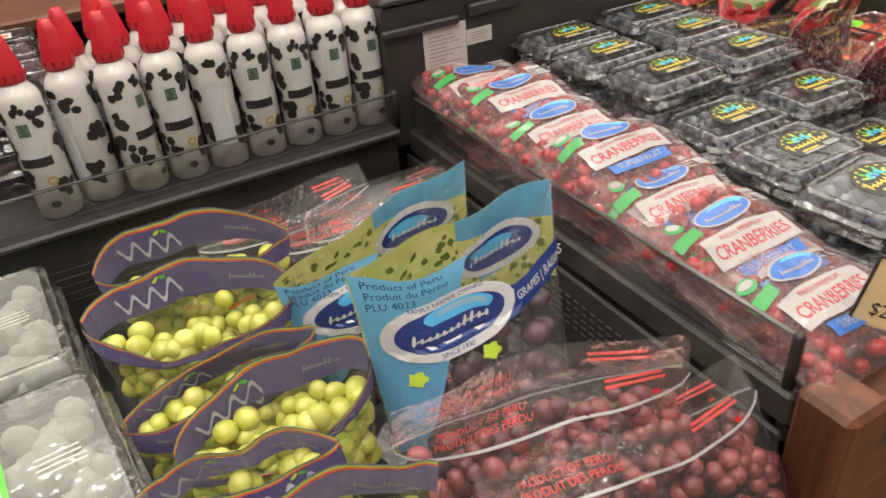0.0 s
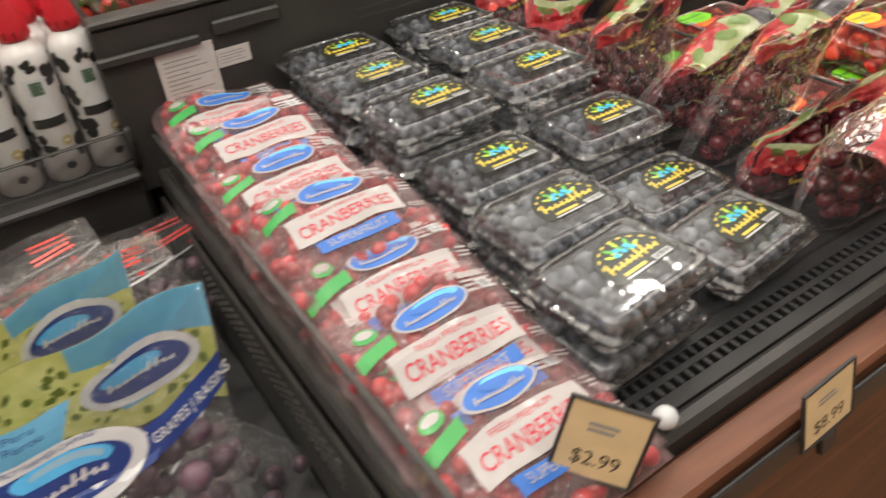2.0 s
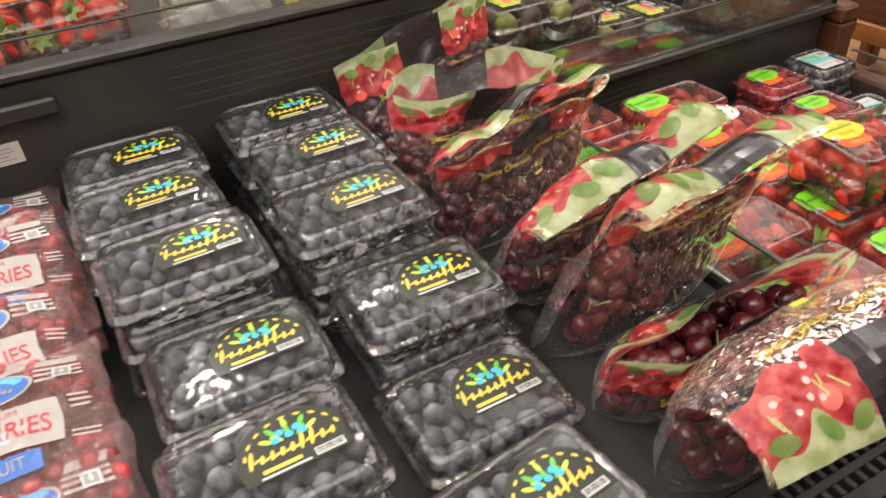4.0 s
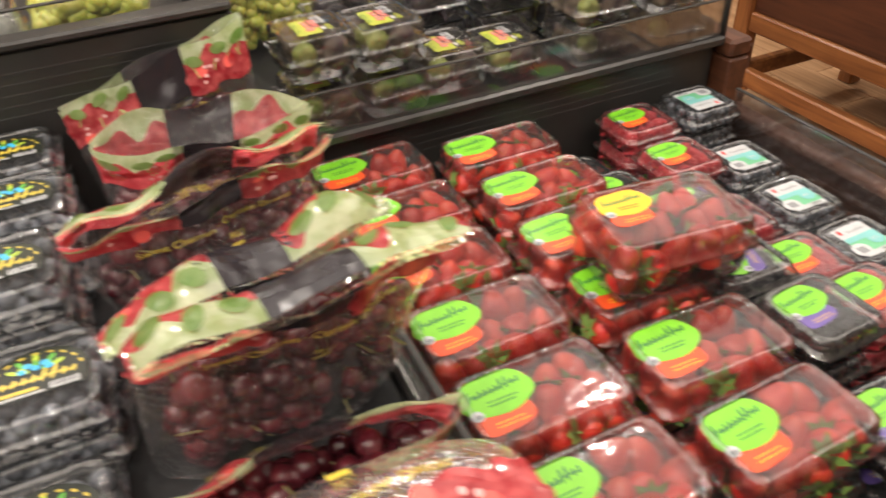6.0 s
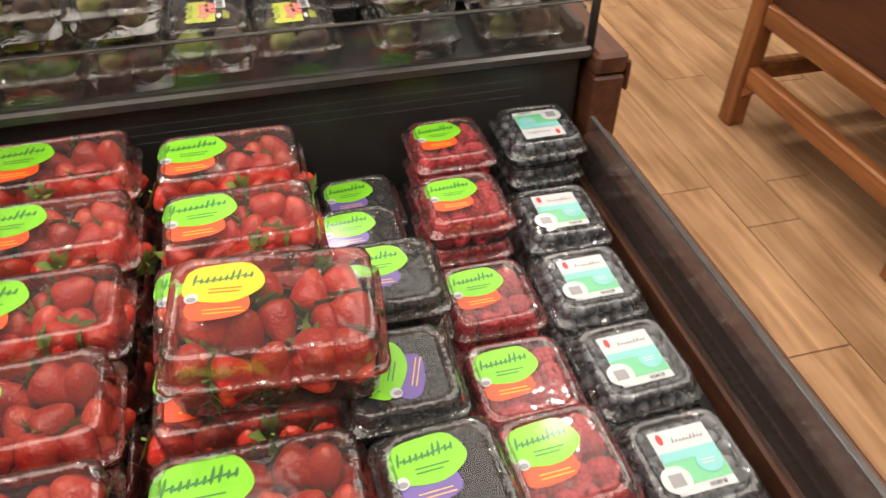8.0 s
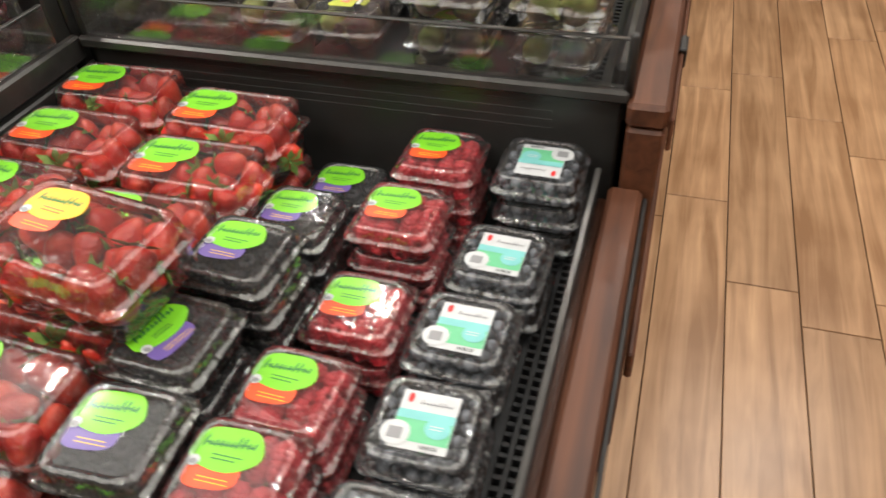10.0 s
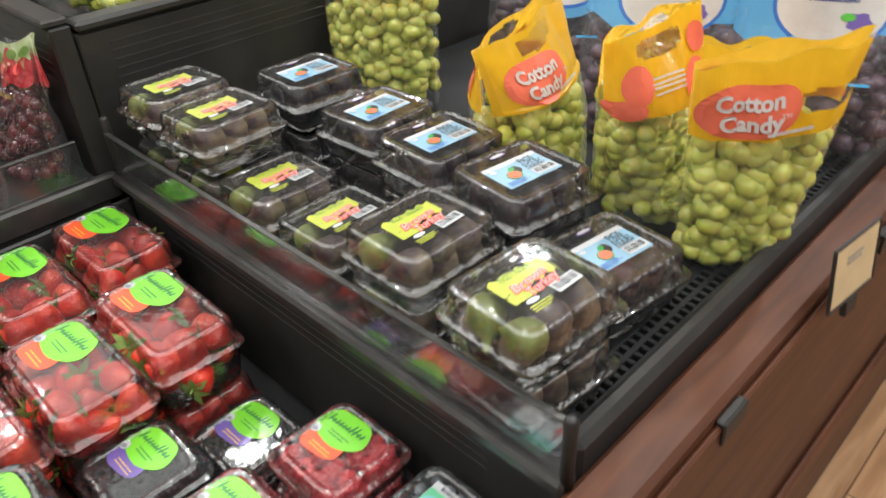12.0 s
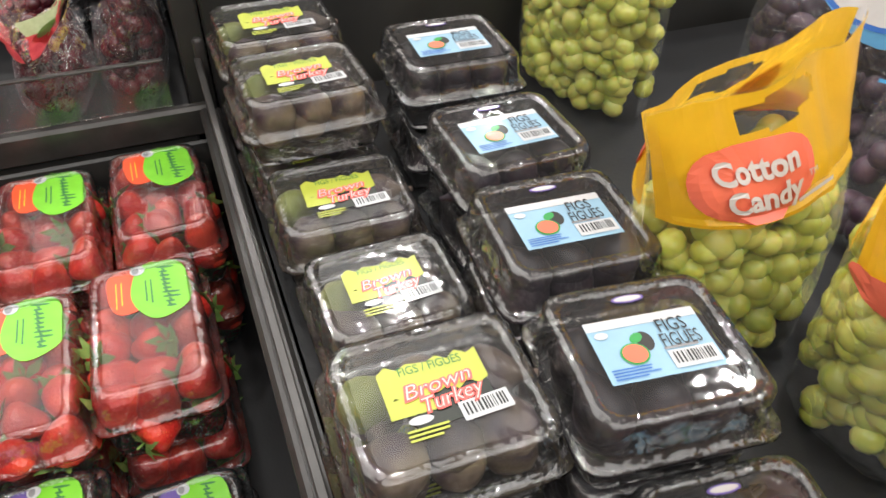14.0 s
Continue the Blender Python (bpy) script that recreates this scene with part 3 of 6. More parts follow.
def clamshell(root, w, d, h, split=0.6, corner=0.014, ribs=0.0019, tray_mat=None, lid_mat=None):
    """A hinged clear box in two parts on root, its base at the origin."""
    s = h * split
    tray = Geo()
    t = [ring(w - 0.026, d - 0.026, corner * 0.7, 0.0), ring(w - 0.020, d - 0.020, corner * 0.8, 0.003)]
    for k in range(1, 5):
        t.append(ring(w - 0.019 + 0.006 * k / 4, d - 0.019 + 0.006 * k / 4, corner, 0.003 + (s - 0.008) * k / 4, ribs if k < 4 else 0))
    t += [ring(w - 0.006, d - 0.006, corner, s - 0.003), ring(w, d, corner, s - 0.001), ring(w + 0.001, d + 0.001, corner, s + 0.0005)]
    loft(tray, t, 0, cap0=True)
    for i in range(56 * (len(t) - 4), 56 * (len(t) - 1)):
        tray.m[i] = 1
    part("tray", tray, [tray_mat or SHELL, RIM], root, smooth=True)
    lid = Geo()
    l = [ring(w, d, corner, s + 0.0012), ring(w - 0.003, d - 0.003, corner, s + 0.0032), ring(w - 0.011, d - 0.011, corner, s + 0.004)]
    for k in range(1, 4):
        l.append(ring(w - 0.012 - 0.004 * k / 3, d - 0.012 - 0.004 * k / 3, corner, s + 0.004 + (h - s - 0.007) * k / 3, ribs * 0.7 if k < 3 else 0))
    l += [ring(w - 0.019, d - 0.019, corner, h - 0.001), ring(w - 0.024, d - 0.024, corner, h), ring(w - 0.032, d - 0.032, corner * 0.8, h), ring(w - 0.036, d - 0.036, corner * 0.7, h - 0.0024)]
    loft(lid, l)
    for i in list(range(56 * 2)) + list(range(56 * (len(l) - 4), 56 * (len(l) - 1))):
        lid.m[i] = 2
    n = 56
    inner = ring(w - 0.036, d - 0.036, corner * 0.7, h - 0.0024)
    lid.add(inner, [tuple(range(n))], 1)
    part("lid", lid, [tray_mat or SHELL, lid_mat or LID, RIM], root, smooth=True)
    return h - 0.0024

# ---- room ----


def room():
    x0, x1, y0, y1 = -6.0, 5.0, -4.5, 7.0
    # unseen walls and ceiling, added to close the room and bounce light
    for name, a in (("wall_south", (x0, x1, y0 - 0.15, y0, -0.02, CEILING)), ("wall_north", (x0, x1, y1, y1 + 0.15, -0.02, CEILING)), ("wall_west", (x0 - 0.15, x0, y0, y1, -0.02, CEILING)), ("wall_east", (x1, x1 + 0.15, y0, y1, -0.02, CEILING))):
        tagged(block(name, *a, WALLPAINT), "plain warm painted shop wall", "wall", kind="structure")
    tagged(block("ceiling", x0, x1, y0, y1, CEILING, CEILING + 0.1, CEILPAINT), "plain pale shop ceiling", "ceiling", kind="structure")
    return tagged(block("floor", x0, x1, y0, y1, -0.12, -0.006, GAPS), "warm brown wood plank shop floor", "floor", kind="structure")


FLOOR = room()

# ---- the refrigerated island ----
X1, X2 = -1.625, -0.825      # ends of the berry case
YF, YB = 0.285, 1.045        # inner front edge and back wall
ZD, ZB = 0.80, 0.60          # high deck, low deck
ZR = 0.812                   # rim of the high cases


def grille(parent, x0, x1, y0, y1, z, along="x", pitch=0.013):
    """A plate with two rows of slots over a dark trough."""
    g = Geo()
    g.box(x0, x1, y0, y1, z - 0.016, z - 0.012, 0, 0.001)
    a0, a1, b0, b1 = (x0, x1, y0, y1) if along == "x" else (y0, y1, x0, x1)
    w = b1 - b0

    def bar(p0, p1, q0, q1):
        if along == "x":
            g.box(p0, p1, q0, q1, z - 0.011, z, 0, 0.0006)
        else:
            g.box(q0, q1, p0, p1, z - 0.011, z, 0, 0.0006)

    rows = ((0.0, 0.26), (0.44, 0.56), (0.74, 1.0))
    for k0, k1 in rows:
        bar(a0, a1, b0 + w * k0, b0 + w * k1)
    n = max(1, int((a1 - a0) / pitch))
    for i in range(n + 1):
        p = a0 + (a1 - a0) * i / n
        for k0, k1 in ((0.26, 0.44), (0.56, 0.74)):
            bar(p - 0.0028, p + 0.0028, b0 + w * k0 + 0.0002, b0 + w * k1 - 0.0002)
    return part("grille", g, DECK, parent, "black slotted air grille")


def louvres(parent, x0, x1, y, z0, count, along="x"):
    for i in range(count):
        z = z0 + i * 0.013
        if along == "x":
            block("louvre", x0, x1, y - 0.0004, y + 0.001, z, z + 0.004, BLACK, parent, bev=0.0002)
        else:
            block("louvre", y - 0.001, y + 0.0004, x0, x1, z, z + 0.004, BLACK, parent, bev=0.0002)


def guard(parent, x0, y0, x1, y1, z0, z1):
    """A clear upright strip with a rounded end post."""
    g = Geo()
    t = 0.0022
    if abs(x1 - x0) > abs(y1 - y0):
        g.box(x0, x1, y0 - t, y0 + t, z0, z1, 0, 0.0008)
    else:
        g.box(x0 - t, x0 + t, y0, y1, z0, z1, 0, 0.0008)
    part("guard", g, GUARD, parent, "clear acrylic guard strip")
    e = Geo()
    if abs(x1 - x0) > abs(y1 - y0):
        e.box(x0, x1, y0 - 0.0035, y0 + 0.0035, z1 - 0.002, z1 + 0.001, 0, 0.001)
    else:
        e.box(x0 - 0.0035, x0 + 0.0035, y0, y1, z1 - 0.002, z1 + 0.001, 0, 0.001)
    part("guard_edge", e, TRIM, parent)


def rail_post(parent, x, y, z0, z1):
    g = Geo()
    revolve(g, [(0.006, z0), (0.006, z1 - 0.004), (0.004, z1)], 10)
    part("guard_post", g, RUBBER, parent, smooth=True, m=Matrix.Translation((x, y, 0)))


def berry_case():
    c = thing("display_case", "raised black berry case with wooden front, half full", "produce case", "refrigerated island")
    block("body", X1, X2, YF, YB, 0.10, ZD - 0.012, BLACK, c)
    block("deck", X1 + 0.012, X2 - 0.012, YF + 0.07, YB, ZD - 0.012, ZD, DECK, c)
    grille(c, X1 + 0.012, X2 - 0.012, YF + 0.006, YF + 0.068, ZD, "x")
    block("front_lip", X1, X2, YF - 0.022, YF, ZD - 0.06, ZR, RUBBER, c, "dark rounded front lip", 0.006)
    block("side_lip", X1 - 0.006, X1 + 0.010, YF - 0.02, YB, ZD - 0.03, ZR - 0.002, TRIM, c, "dull metal edge strip", 0.004)
    block("side_lip", X2 - 0.010, X2 + 0.006, YF - 0.02, YB + 0.02, ZD - 0.03, ZR - 0.002, TRIM, c, "dull metal edge strip", 0.004)
    block("back_wall", X1 - 0.03, X2 - 0.02, YB, YB + 0.03, ZD - 0.02, 1.02, BLACK, c)
    louvres(c, X1 + 0.35, X2 - 0.05, YB, 0.94, 5)
    block("top_edge", X1 - 0.03, X2 - 0.02, YB - 0.006, YB + 0.03, 1.021, 1.032, TRIM, c, "dull metal top edge", 0.003)
    block("bracket", -1.66, -1.52, YB - 0.012, YB, 0.972, 0.986, BLACK, c)
    block("bracket", -1.50, -1.40, YB - 0.012, YB, 0.978, 0.998, BLACK, c)
    guard(c, X1 + 0.004, YF - 0.005, X1 + 0.004, YB - 0.02, ZR, 0.872)
    guard(c, X2 - 0.004, YF - 0.005, X2 - 0.004, YB - 0.02, ZR, 0.872)
    rail_post(c, X1 + 0.004, YF - 0.006, ZR - 0.02, 0.876)
    rail_post(c, X2 - 0.004, YF - 0.006, ZR - 0.02, 0.876)
    block("wood_cap", X1 + 0.02, X2 - 0.02, YF - 0.062, YF - 0.024, 0.765, 0.792, CASEWOOD_X, c, "red-brown wooden cap rail", 0.005)
    block("tag_channel", X1 + 0.02, X2 - 0.02, YF - 0.070, YF - 0.064, 0.742, 0.778, RUBBER, c, "dark price tag channel", 0.002)
    block("wood_front", X1 + 0.02, X2 - 0.02, YF - 0.060, YF - 0.026, 0.10, 0.764, CASEWOOD_X, c, "red-brown wooden front panel", 0.004)
    for x in (X1 + 0.032, X2 - 0.005):
        block("wood_post", x - 0.045, x + 0.014, YF - 0.082, YF - 0.024, 0.02, 0.832, CASEWOOD_Z, c, "red-brown wooden corner post", 0.006)
    block("toe_kick", X1, X2, YF - 0.02, YF + 0.4, 0.0, 0.10, RUBBER, c)
    return c


def low_case():
    c = thing("display_case", "lower black grape case filled with bagged grapes", "produce case", "refrigerated island")
    x0 = -2.75
    block("body", x0, X1 - 0.008, YF, YB + 0.02, 0.10, ZB - 0.012, BLACK, c)
    block("deck", x0, X1 - 0.014, YF + 0.03, YB, ZB - 0.012, ZB, DECK, c)
    block("side_panel", X1 - 0.014, X1 - 0.007, YF - 0.02, YB, ZB - 0.1, ZD - 0.032, BLACK, c)
    g = Geo()
    for k in range(5):
        z = 0.735 - k * 0.011
        for i in range(26):
            y = 0.47 + i * 0.016
            g.box(X1 - 0.0165, X1 - 0.0135, y, y + 0.010, z, z + 0.0028, 0, 0.0006)
    part("side_grille", g, TRIM, c, "row of small air slots")
    block("back_wall", x0, X1 - 0.03, YB - 0.008, YB + 0.012, ZB, 0.815, BLACK, c)
    louvres(c, x0 + 0.2, X1 - 0.1, YB - 0.008, 0.70, 5)
    block("back_lip", x0, X1 - 0.03, YB - 0.03, YB + 0.012, 0.815, 0.828, RUBBER, c, "black shelf lip", 0.004)
    block("front_lip", x0, X1 - 0.02, YF - 0.022, YF, ZB - 0.06, 0.70, RUBBER, c, "dark rounded front lip", 0.006)
    block("wood_front", x0, X1 - 0.05, YF - 0.060, YF - 0.026, 0.10, 0.66, CASEWOOD_X, c, "red-brown wooden front panel", 0.004)
    block("toe_kick", x0, X1, YF - 0.02, YF + 0.4, 0.0, 0.10, RUBBER, c)
    return c


def can_tier():
    c = thing("display_case", "raised black back case holding whipped cream cans", "produce case", "refrigerated island")
    x0, x1 = -2.75, X1 - 0.021
    block("body", x0, x1, YB + 0.014, 2.2, 0.10, 0.816, BLACK, c)
    block("deck", x0, x1, YB + 0.014, 2.2, 0.817, 0.826, DECK, c)
    guard(c, x0, YB - 0.004, x1, YB - 0.004, 0.828, 0.882)
    rail_post(c, x1 - 0.006, YB - 0.006, 0.826, 0.888)
    block("back_wall", x0, x1, 2.2, 2.24, 0.10, 1.10, BLACK, c)
    block("wood_shelf", x0, x1, 1.66, 2.19, 0.95, 0.975, CASEWOOD_X, c, "wooden back shelf", 0.004)
    return c


def spine():
    c = thing("display_case", "tall black centre case of the island", "produce case", "refrigerated island")
    block("body", X1 - 0.012, -0.875, YB + 0.032, 2.2, 0.10, 0.949, BLACK, c)
    block("top_deck", X1 - 0.012, -0.876, YB + 0.060, 2.2, 0.950, 0.960, TRIM, c, "dull steel top deck", 0.002)
    block("east_wall", -0.874, -0.845, YB + 0.032, 2.2, 0.10, 1.005, BLACK, c)
    block("east_top_edge", -0.878, -0.838, YB + 0.034, 2.2, 1.006, 1.022, BLACK, c, bev=0.005)
    block("south_wall", X1 - 0.012, -0.876, YB + 0.032, YB + 0.046, 0.950, 1.018, BLACK, c)
    louvres(c, 1.12, 2.0, -0.845, 0.93, 5, "y")
    guard(c, X1 - 0.01, YB + 0.050, -0.88, YB + 0.050, 0.960, 1.052)
    block("side_edge", X1 - 0.020, X1 - 0.013, YB + 0.034, 2.2, 0.83, 1.02, BLACK, c, bev=0.003)
    return c


def corner_case():
    c = thing("display_case", "lower black corner case full of boxed berries", "produce case", "refrigerated island")
    block("body", X2 + 0.008, -0.012, YF, 1.10, 0.10, ZB - 0.012, BLACK, c)
    block("deck", X2 + 0.014, -0.085, YF + 0.02, 1.072, ZB - 0.012, ZB, DECK, c)
    grille(c, -0.083, -0.032, YF + 0.01, 1.068, ZB + 0.01, "y")
    block("side_panel", X2 + 0.007, X2 + 0.014, YF - 0.02, 1.07, ZB - 0.1, ZD - 0.032, BLACK, c)
    block("north_wall", X2 + 0.014, -0.012, 1.070, 1.085, ZB - 0.1, 0.80, BLACK, c)
    louvres(c, X2 + 0.12, -0.1, 1.070, 0.735, 4)
    block("east_wall", -0.030, -0.016, YF - 0.02, 1.066, ZB - 0.1, 0.640, CASEWOOD, c, "red-brown wooden inner rail", 0.004)
    guard(c, -0.026, YF - 0.01, -0.026, 0.985, 0.640, 0.744)
    block("wood_cap", -0.014, 0.030, YF - 0.05, 1.03, 0.655, 0.690, CASEWOOD, c, "red-brown wooden cap rail", 0.006)
    block("tag_channel", 0.031, 0.037, YF - 0.05, 1.03, 0.640, 0.676, RUBBER, c, "dark price tag channel", 0.002)
    block("wood_side", -0.010, 0.028, YF - 0.02, 1.03, 0.10, 0.654, CASEWOOD, c, "red-brown wooden side panel", 0.004)
    block("front_lip", X2 + 0.015, -0.014, YF - 0.022, YF, ZB - 0.06, 0.675, RUBBER, c, "dark rounded front lip", 0.006)
    grille(c, X2 + 0.03, -0.09, YF + 0.003, YF + 0.022, ZB + 0.004, "x")
    block("wood_front", X2 + 0.015, -0.014, YF - 0.055, YF - 0.026, 0.10, 0.665, CASEWOOD_X, c, "red-brown wooden front panel", 0.004)
    block("wood_post", -0.03, 0.034, YF - 0.10, YF - 0.052, 0.02, 0.70, CASEWOOD_Z, c, "red-brown wooden corner post", 0.006)
    block("toe_kick", X2, 0.022, YF, 1.1, 0.0, 0.10, RUBBER, c)
    return c


def fig_case():
    c = thing("display_case", "raised black end case with figs and bagged grapes", "produce case", "refrigerated island")
    block("body", -0.836, -0.012, 1.087, 3.6, 0.10, ZD - 0.012, BLACK, c)
    block("deck", -0.830, -0.084, 1.076, 3.6, ZD - 0.012, ZD, DECK, c)
    grille(c, -0.082, -0.030, 1.082, 3.2, ZD + 0.002, "y")
    block("front_lip", -0.815, -0.004, 1.052, 1.076, ZD - 0.006, ZR, TRIM, c, "dull metal lip", 0.004)
    guard(c, -0.806, 1.062, -0.008, 1.062, ZR, 0.878)
    rail_post(c, -0.006, 1.062, ZR - 0.01, 0.885)
    rail_post(c, -0.809, 1.066, ZR - 0.02, 0.90)
    block("east_lip", -0.028, -0.006, 1.078, 3.6, ZD - 0.05, 0.835, RUBBER, c, "dark rounded side lip", 0.007)
    block("wood_cap", -0.004, 0.046, 1.036, 3.6, 0.772, 0.806, CASEWOOD, c, "red-brown wooden cap rail", 0.006)
    block("tag_channel", 0.047, 0.054, 1.04, 3.6, 0.742, 0.790, CASEWOOD, c, "wooden price tag channel", 0.003)
    block("wood_side", -0.002, 0.044, 1.036, 3.6, 0.10, 0.771, CASEWOOD, c, "red-brown wooden side panel", 0.004)
    block("wood_batten", 0.045, 0.058, 1.036, 3.6, 0.30, 0.36, CASEWOOD, c, "wooden batten", 0.004)
    block("toe_kick", -0.02, 0.035, 1.04, 3.6, 0.0, 0.10, RUBBER, c)
    for y in (1.215, 1.62, 2.0):
        g = Geo().box(0.047, 0.056, y, y + 0.045, 0.7905, 0.796, 0, 0.0015).box(0.0545, 0.058, y, y + 0.045, 0.768, 0.7955, 0, 0.0015)
        part("tag_holder", g, RUBBER, c, "dark plastic tag holder")
    return c


for build in (berry_case, low_case, can_tier, spine, corner_case, fig_case):
    build()


def price_tag(label, m, w=0.095, h=0.075, words="", line=True):
    t = thing("price_tag", label, "price tag", "price tags", m)
    card = Geo().box(-w / 2, w / 2, -h / 2, h / 2, -0.0008, 0.0008, 0, 0.0005)
    part("card", card, TAN, t, "tan card")
    f = Geo()
    for a in ((-w / 2 - 0.003, w / 2 + 0.003, h / 2, h / 2 + 0.003), (-w / 2 - 0.003, w / 2 + 0.003, -h / 2 - 0.003, -h / 2), (-w / 2 - 0.003, -w / 2, -h / 2, h / 2), (w / 2, w / 2 + 0.003, -h / 2, h / 2)):
        f.box(*a, -0.002, 0.002, 0, 0.0008)
    part("frame", f, RUBBER, t, "dark frame")
    clip = Geo().box(-0.012, 0.012, -h / 2 - 0.022, -h / 2 - 0.0028, -0.004, 0.003, 0, 0.001)
    part("clip", clip, RUBBER, t)
    p = Print(flat(0.0008))
    if words:
        p.words(INK, words, 0.0, -h * 0.24, 0.020, 1, width=w * 0.62)
    p.bars(GREY, 0.0, h * 0.20, w * 0.45, h * 0.16, 2, 1)
    p.done("print", t)
    return t


def upright(x, y, z, yaw, lean=0):
    """A sheet that stands facing yaw degrees from south, leaning back."""
    return Matrix.Translation((x, y, z)) @ pose(0, 0, 0, 90 - lean, 0, yaw)


price_tag("tan price card in a dark frame reading 2.99", upright(-1.505, 0.262, 0.874, -46, 10) @ pose(0, 0, 0, 0, 0, -13), words="$2.99", w=0.060, h=0.070)
price_tag("tan price card in a dark frame reading 8.99", upright(-1.262, 0.216, 0.790, 2, 12), words="$8.99", w=0.075, h=0.060)
price_tag("tan price card clipped to the wooden rail", Matrix.Translation((0.068, 1.450, 0.850)) @ pose(0, 0, 0, 82, 0, 84), w=0.09, h=0.07)
knob = Geo()
heap(knob, 1, lambda r: (0, 0, 0), 0.0125, random.Random(1))
tagged(part("clip_knob", knob, [WHITE], None, "", True, Matrix.Translation((-1.412, YF - 0.008, ZR + 0.011))), "small round white plastic clip knob on the case rim", "knob")


def sticker(name, label, x, z, w, h, rows):
    s = thing(name, label, "sticker", "", Matrix.Translation((x, YB - 0.0015, z)) @ pose(0, 0, 0, 90, 0, 0))
    part("sheet", Geo().box(-w / 2, w / 2, -h / 2, h / 2, -0.0007, 0.0007, 0, 0.0003), CREAM, s)
    p = Print(flat(0.0007))
    p.bars(GREY, 0.0, 0.0, w * 0.8, h * 0.7, rows, 1, 0.25, ragged=0.6)
    p.done("print", s)


sticker("paper_notice", "white paper notice taped to the black back wall", -1.545, 0.930, 0.082, 0.085, 9)
sticker("rating_sticker", "small white rating sticker on the black wall", -1.478, 0.942, 0.050, 0.026, 4)

# ---- boxed fruit ----


def brand_label(root, z, cu, cv, size=1.0, colour=None, banner=None, turn=0.0):
    p = Print(flat(z))
    c, s = math.cos(turn), math.sin(turn)

    def at(u, v):
        return cu + (u * c - v * s) * size, cv + (u * s + v * c) * size

    p.blob(banner, *at(-0.003, -0.019), 0.0225 * size, 0.0120 * size, 1, 3.0, turn=turn + 0.10)
    p.blob(colour, *at(0.0, 0.004), 0.029 * size, 0.0195 * size, 2, 2.5, lobes=0.035, turn=turn + 0.05)
    p.scrawl(LIMEDARK, *at(0.0, 0.0080), 0.045 * size, 0.0125 * size, 3, turn + 0.08, 10)
    p.bars(LIMEDARK if colour is LIME else ORANGE, *at(0.003, -0.004), 0.026 * size, 0.007 * size, 2, 3, 0.3, turn)
    p.bars(YELLOWL, *at(0.002, -0.0235), 0.030 * size, 0.007 * size, 2, 1.5, 0.22, turn)
    p.blob(WHITE, *at(-0.0215, -0.0105), 0.005 * size, 0.005 * size, 4, 2, 14, rings=1)
    p.blob(GREY, *at(-0.0215, -0.0118), 0.0036 * size, 0.0024 * size, 5, 2, 12, rings=1)
    p.done("label", root, "lime green label with a coloured banner" if colour is LIME else "yellow label with an orange banner")


STRAWBERRIES = [strawberry_mesh(i) for i in range(6)]
RASPBERRIES = [raspberry_mesh(i, RASP) for i in range(3)]
BLACKBERRIES = [raspberry_mesh(10 + i, BLACKB) for i in range(2)]


def strawberry_box(seed, big=False):
    rnd = random.Random(seed)
    w, d, h = (0.185, 0.130, 0.079) if big else (0.178, 0.113, 0.086)
    t = thing("strawberry_box", "heaped clear box of strawberries with a yellow label" if big else "clear plastic box of red strawberries with lime label", "strawberry box", "boxed strawberries")
    z = clamshell(t, w, d, h, 0.58)
    nx, ny = 5, 3
    for layer in range(2):
        for i in range(nx):
            for j in range(ny):
                x = (i - (nx - 1) / 2) * (w - 0.058) / (nx - 1) + rnd.uniform(-0.007, 0.007) + (0.008 if j == 1 else -0.004)
                y = (j - (ny - 1) / 2) * (d - 0.052) / (ny - 1) + rnd.uniform(-0.006, 0.006)
                zz = (h - 0.029 + rnd.uniform(-0.010, 0.004)) if layer else 0.026 + rnd.uniform(0, 0.008)
                if layer == 0 and 0 < i < nx - 1 and j == 1:
                    continue
                up = rnd.random()
                rx = rnd.uniform(60, 120) if up < 0.72 else rnd.uniform(150, 200)
                part("strawberry", STRAWBERRIES[rnd.randrange(6)], None, t, m=pose(x, y, zz, rx, rnd.uniform(-25, 25), rnd.uniform(0, 360)))
    if big:
        brand_label(t, z, -0.040, 0.020, 1.15, YELLOWL, ORANGE)
    else:
        brand_label(t, z, -0.042, 0.010, 1.36, LIME, ORANGE)
    return t


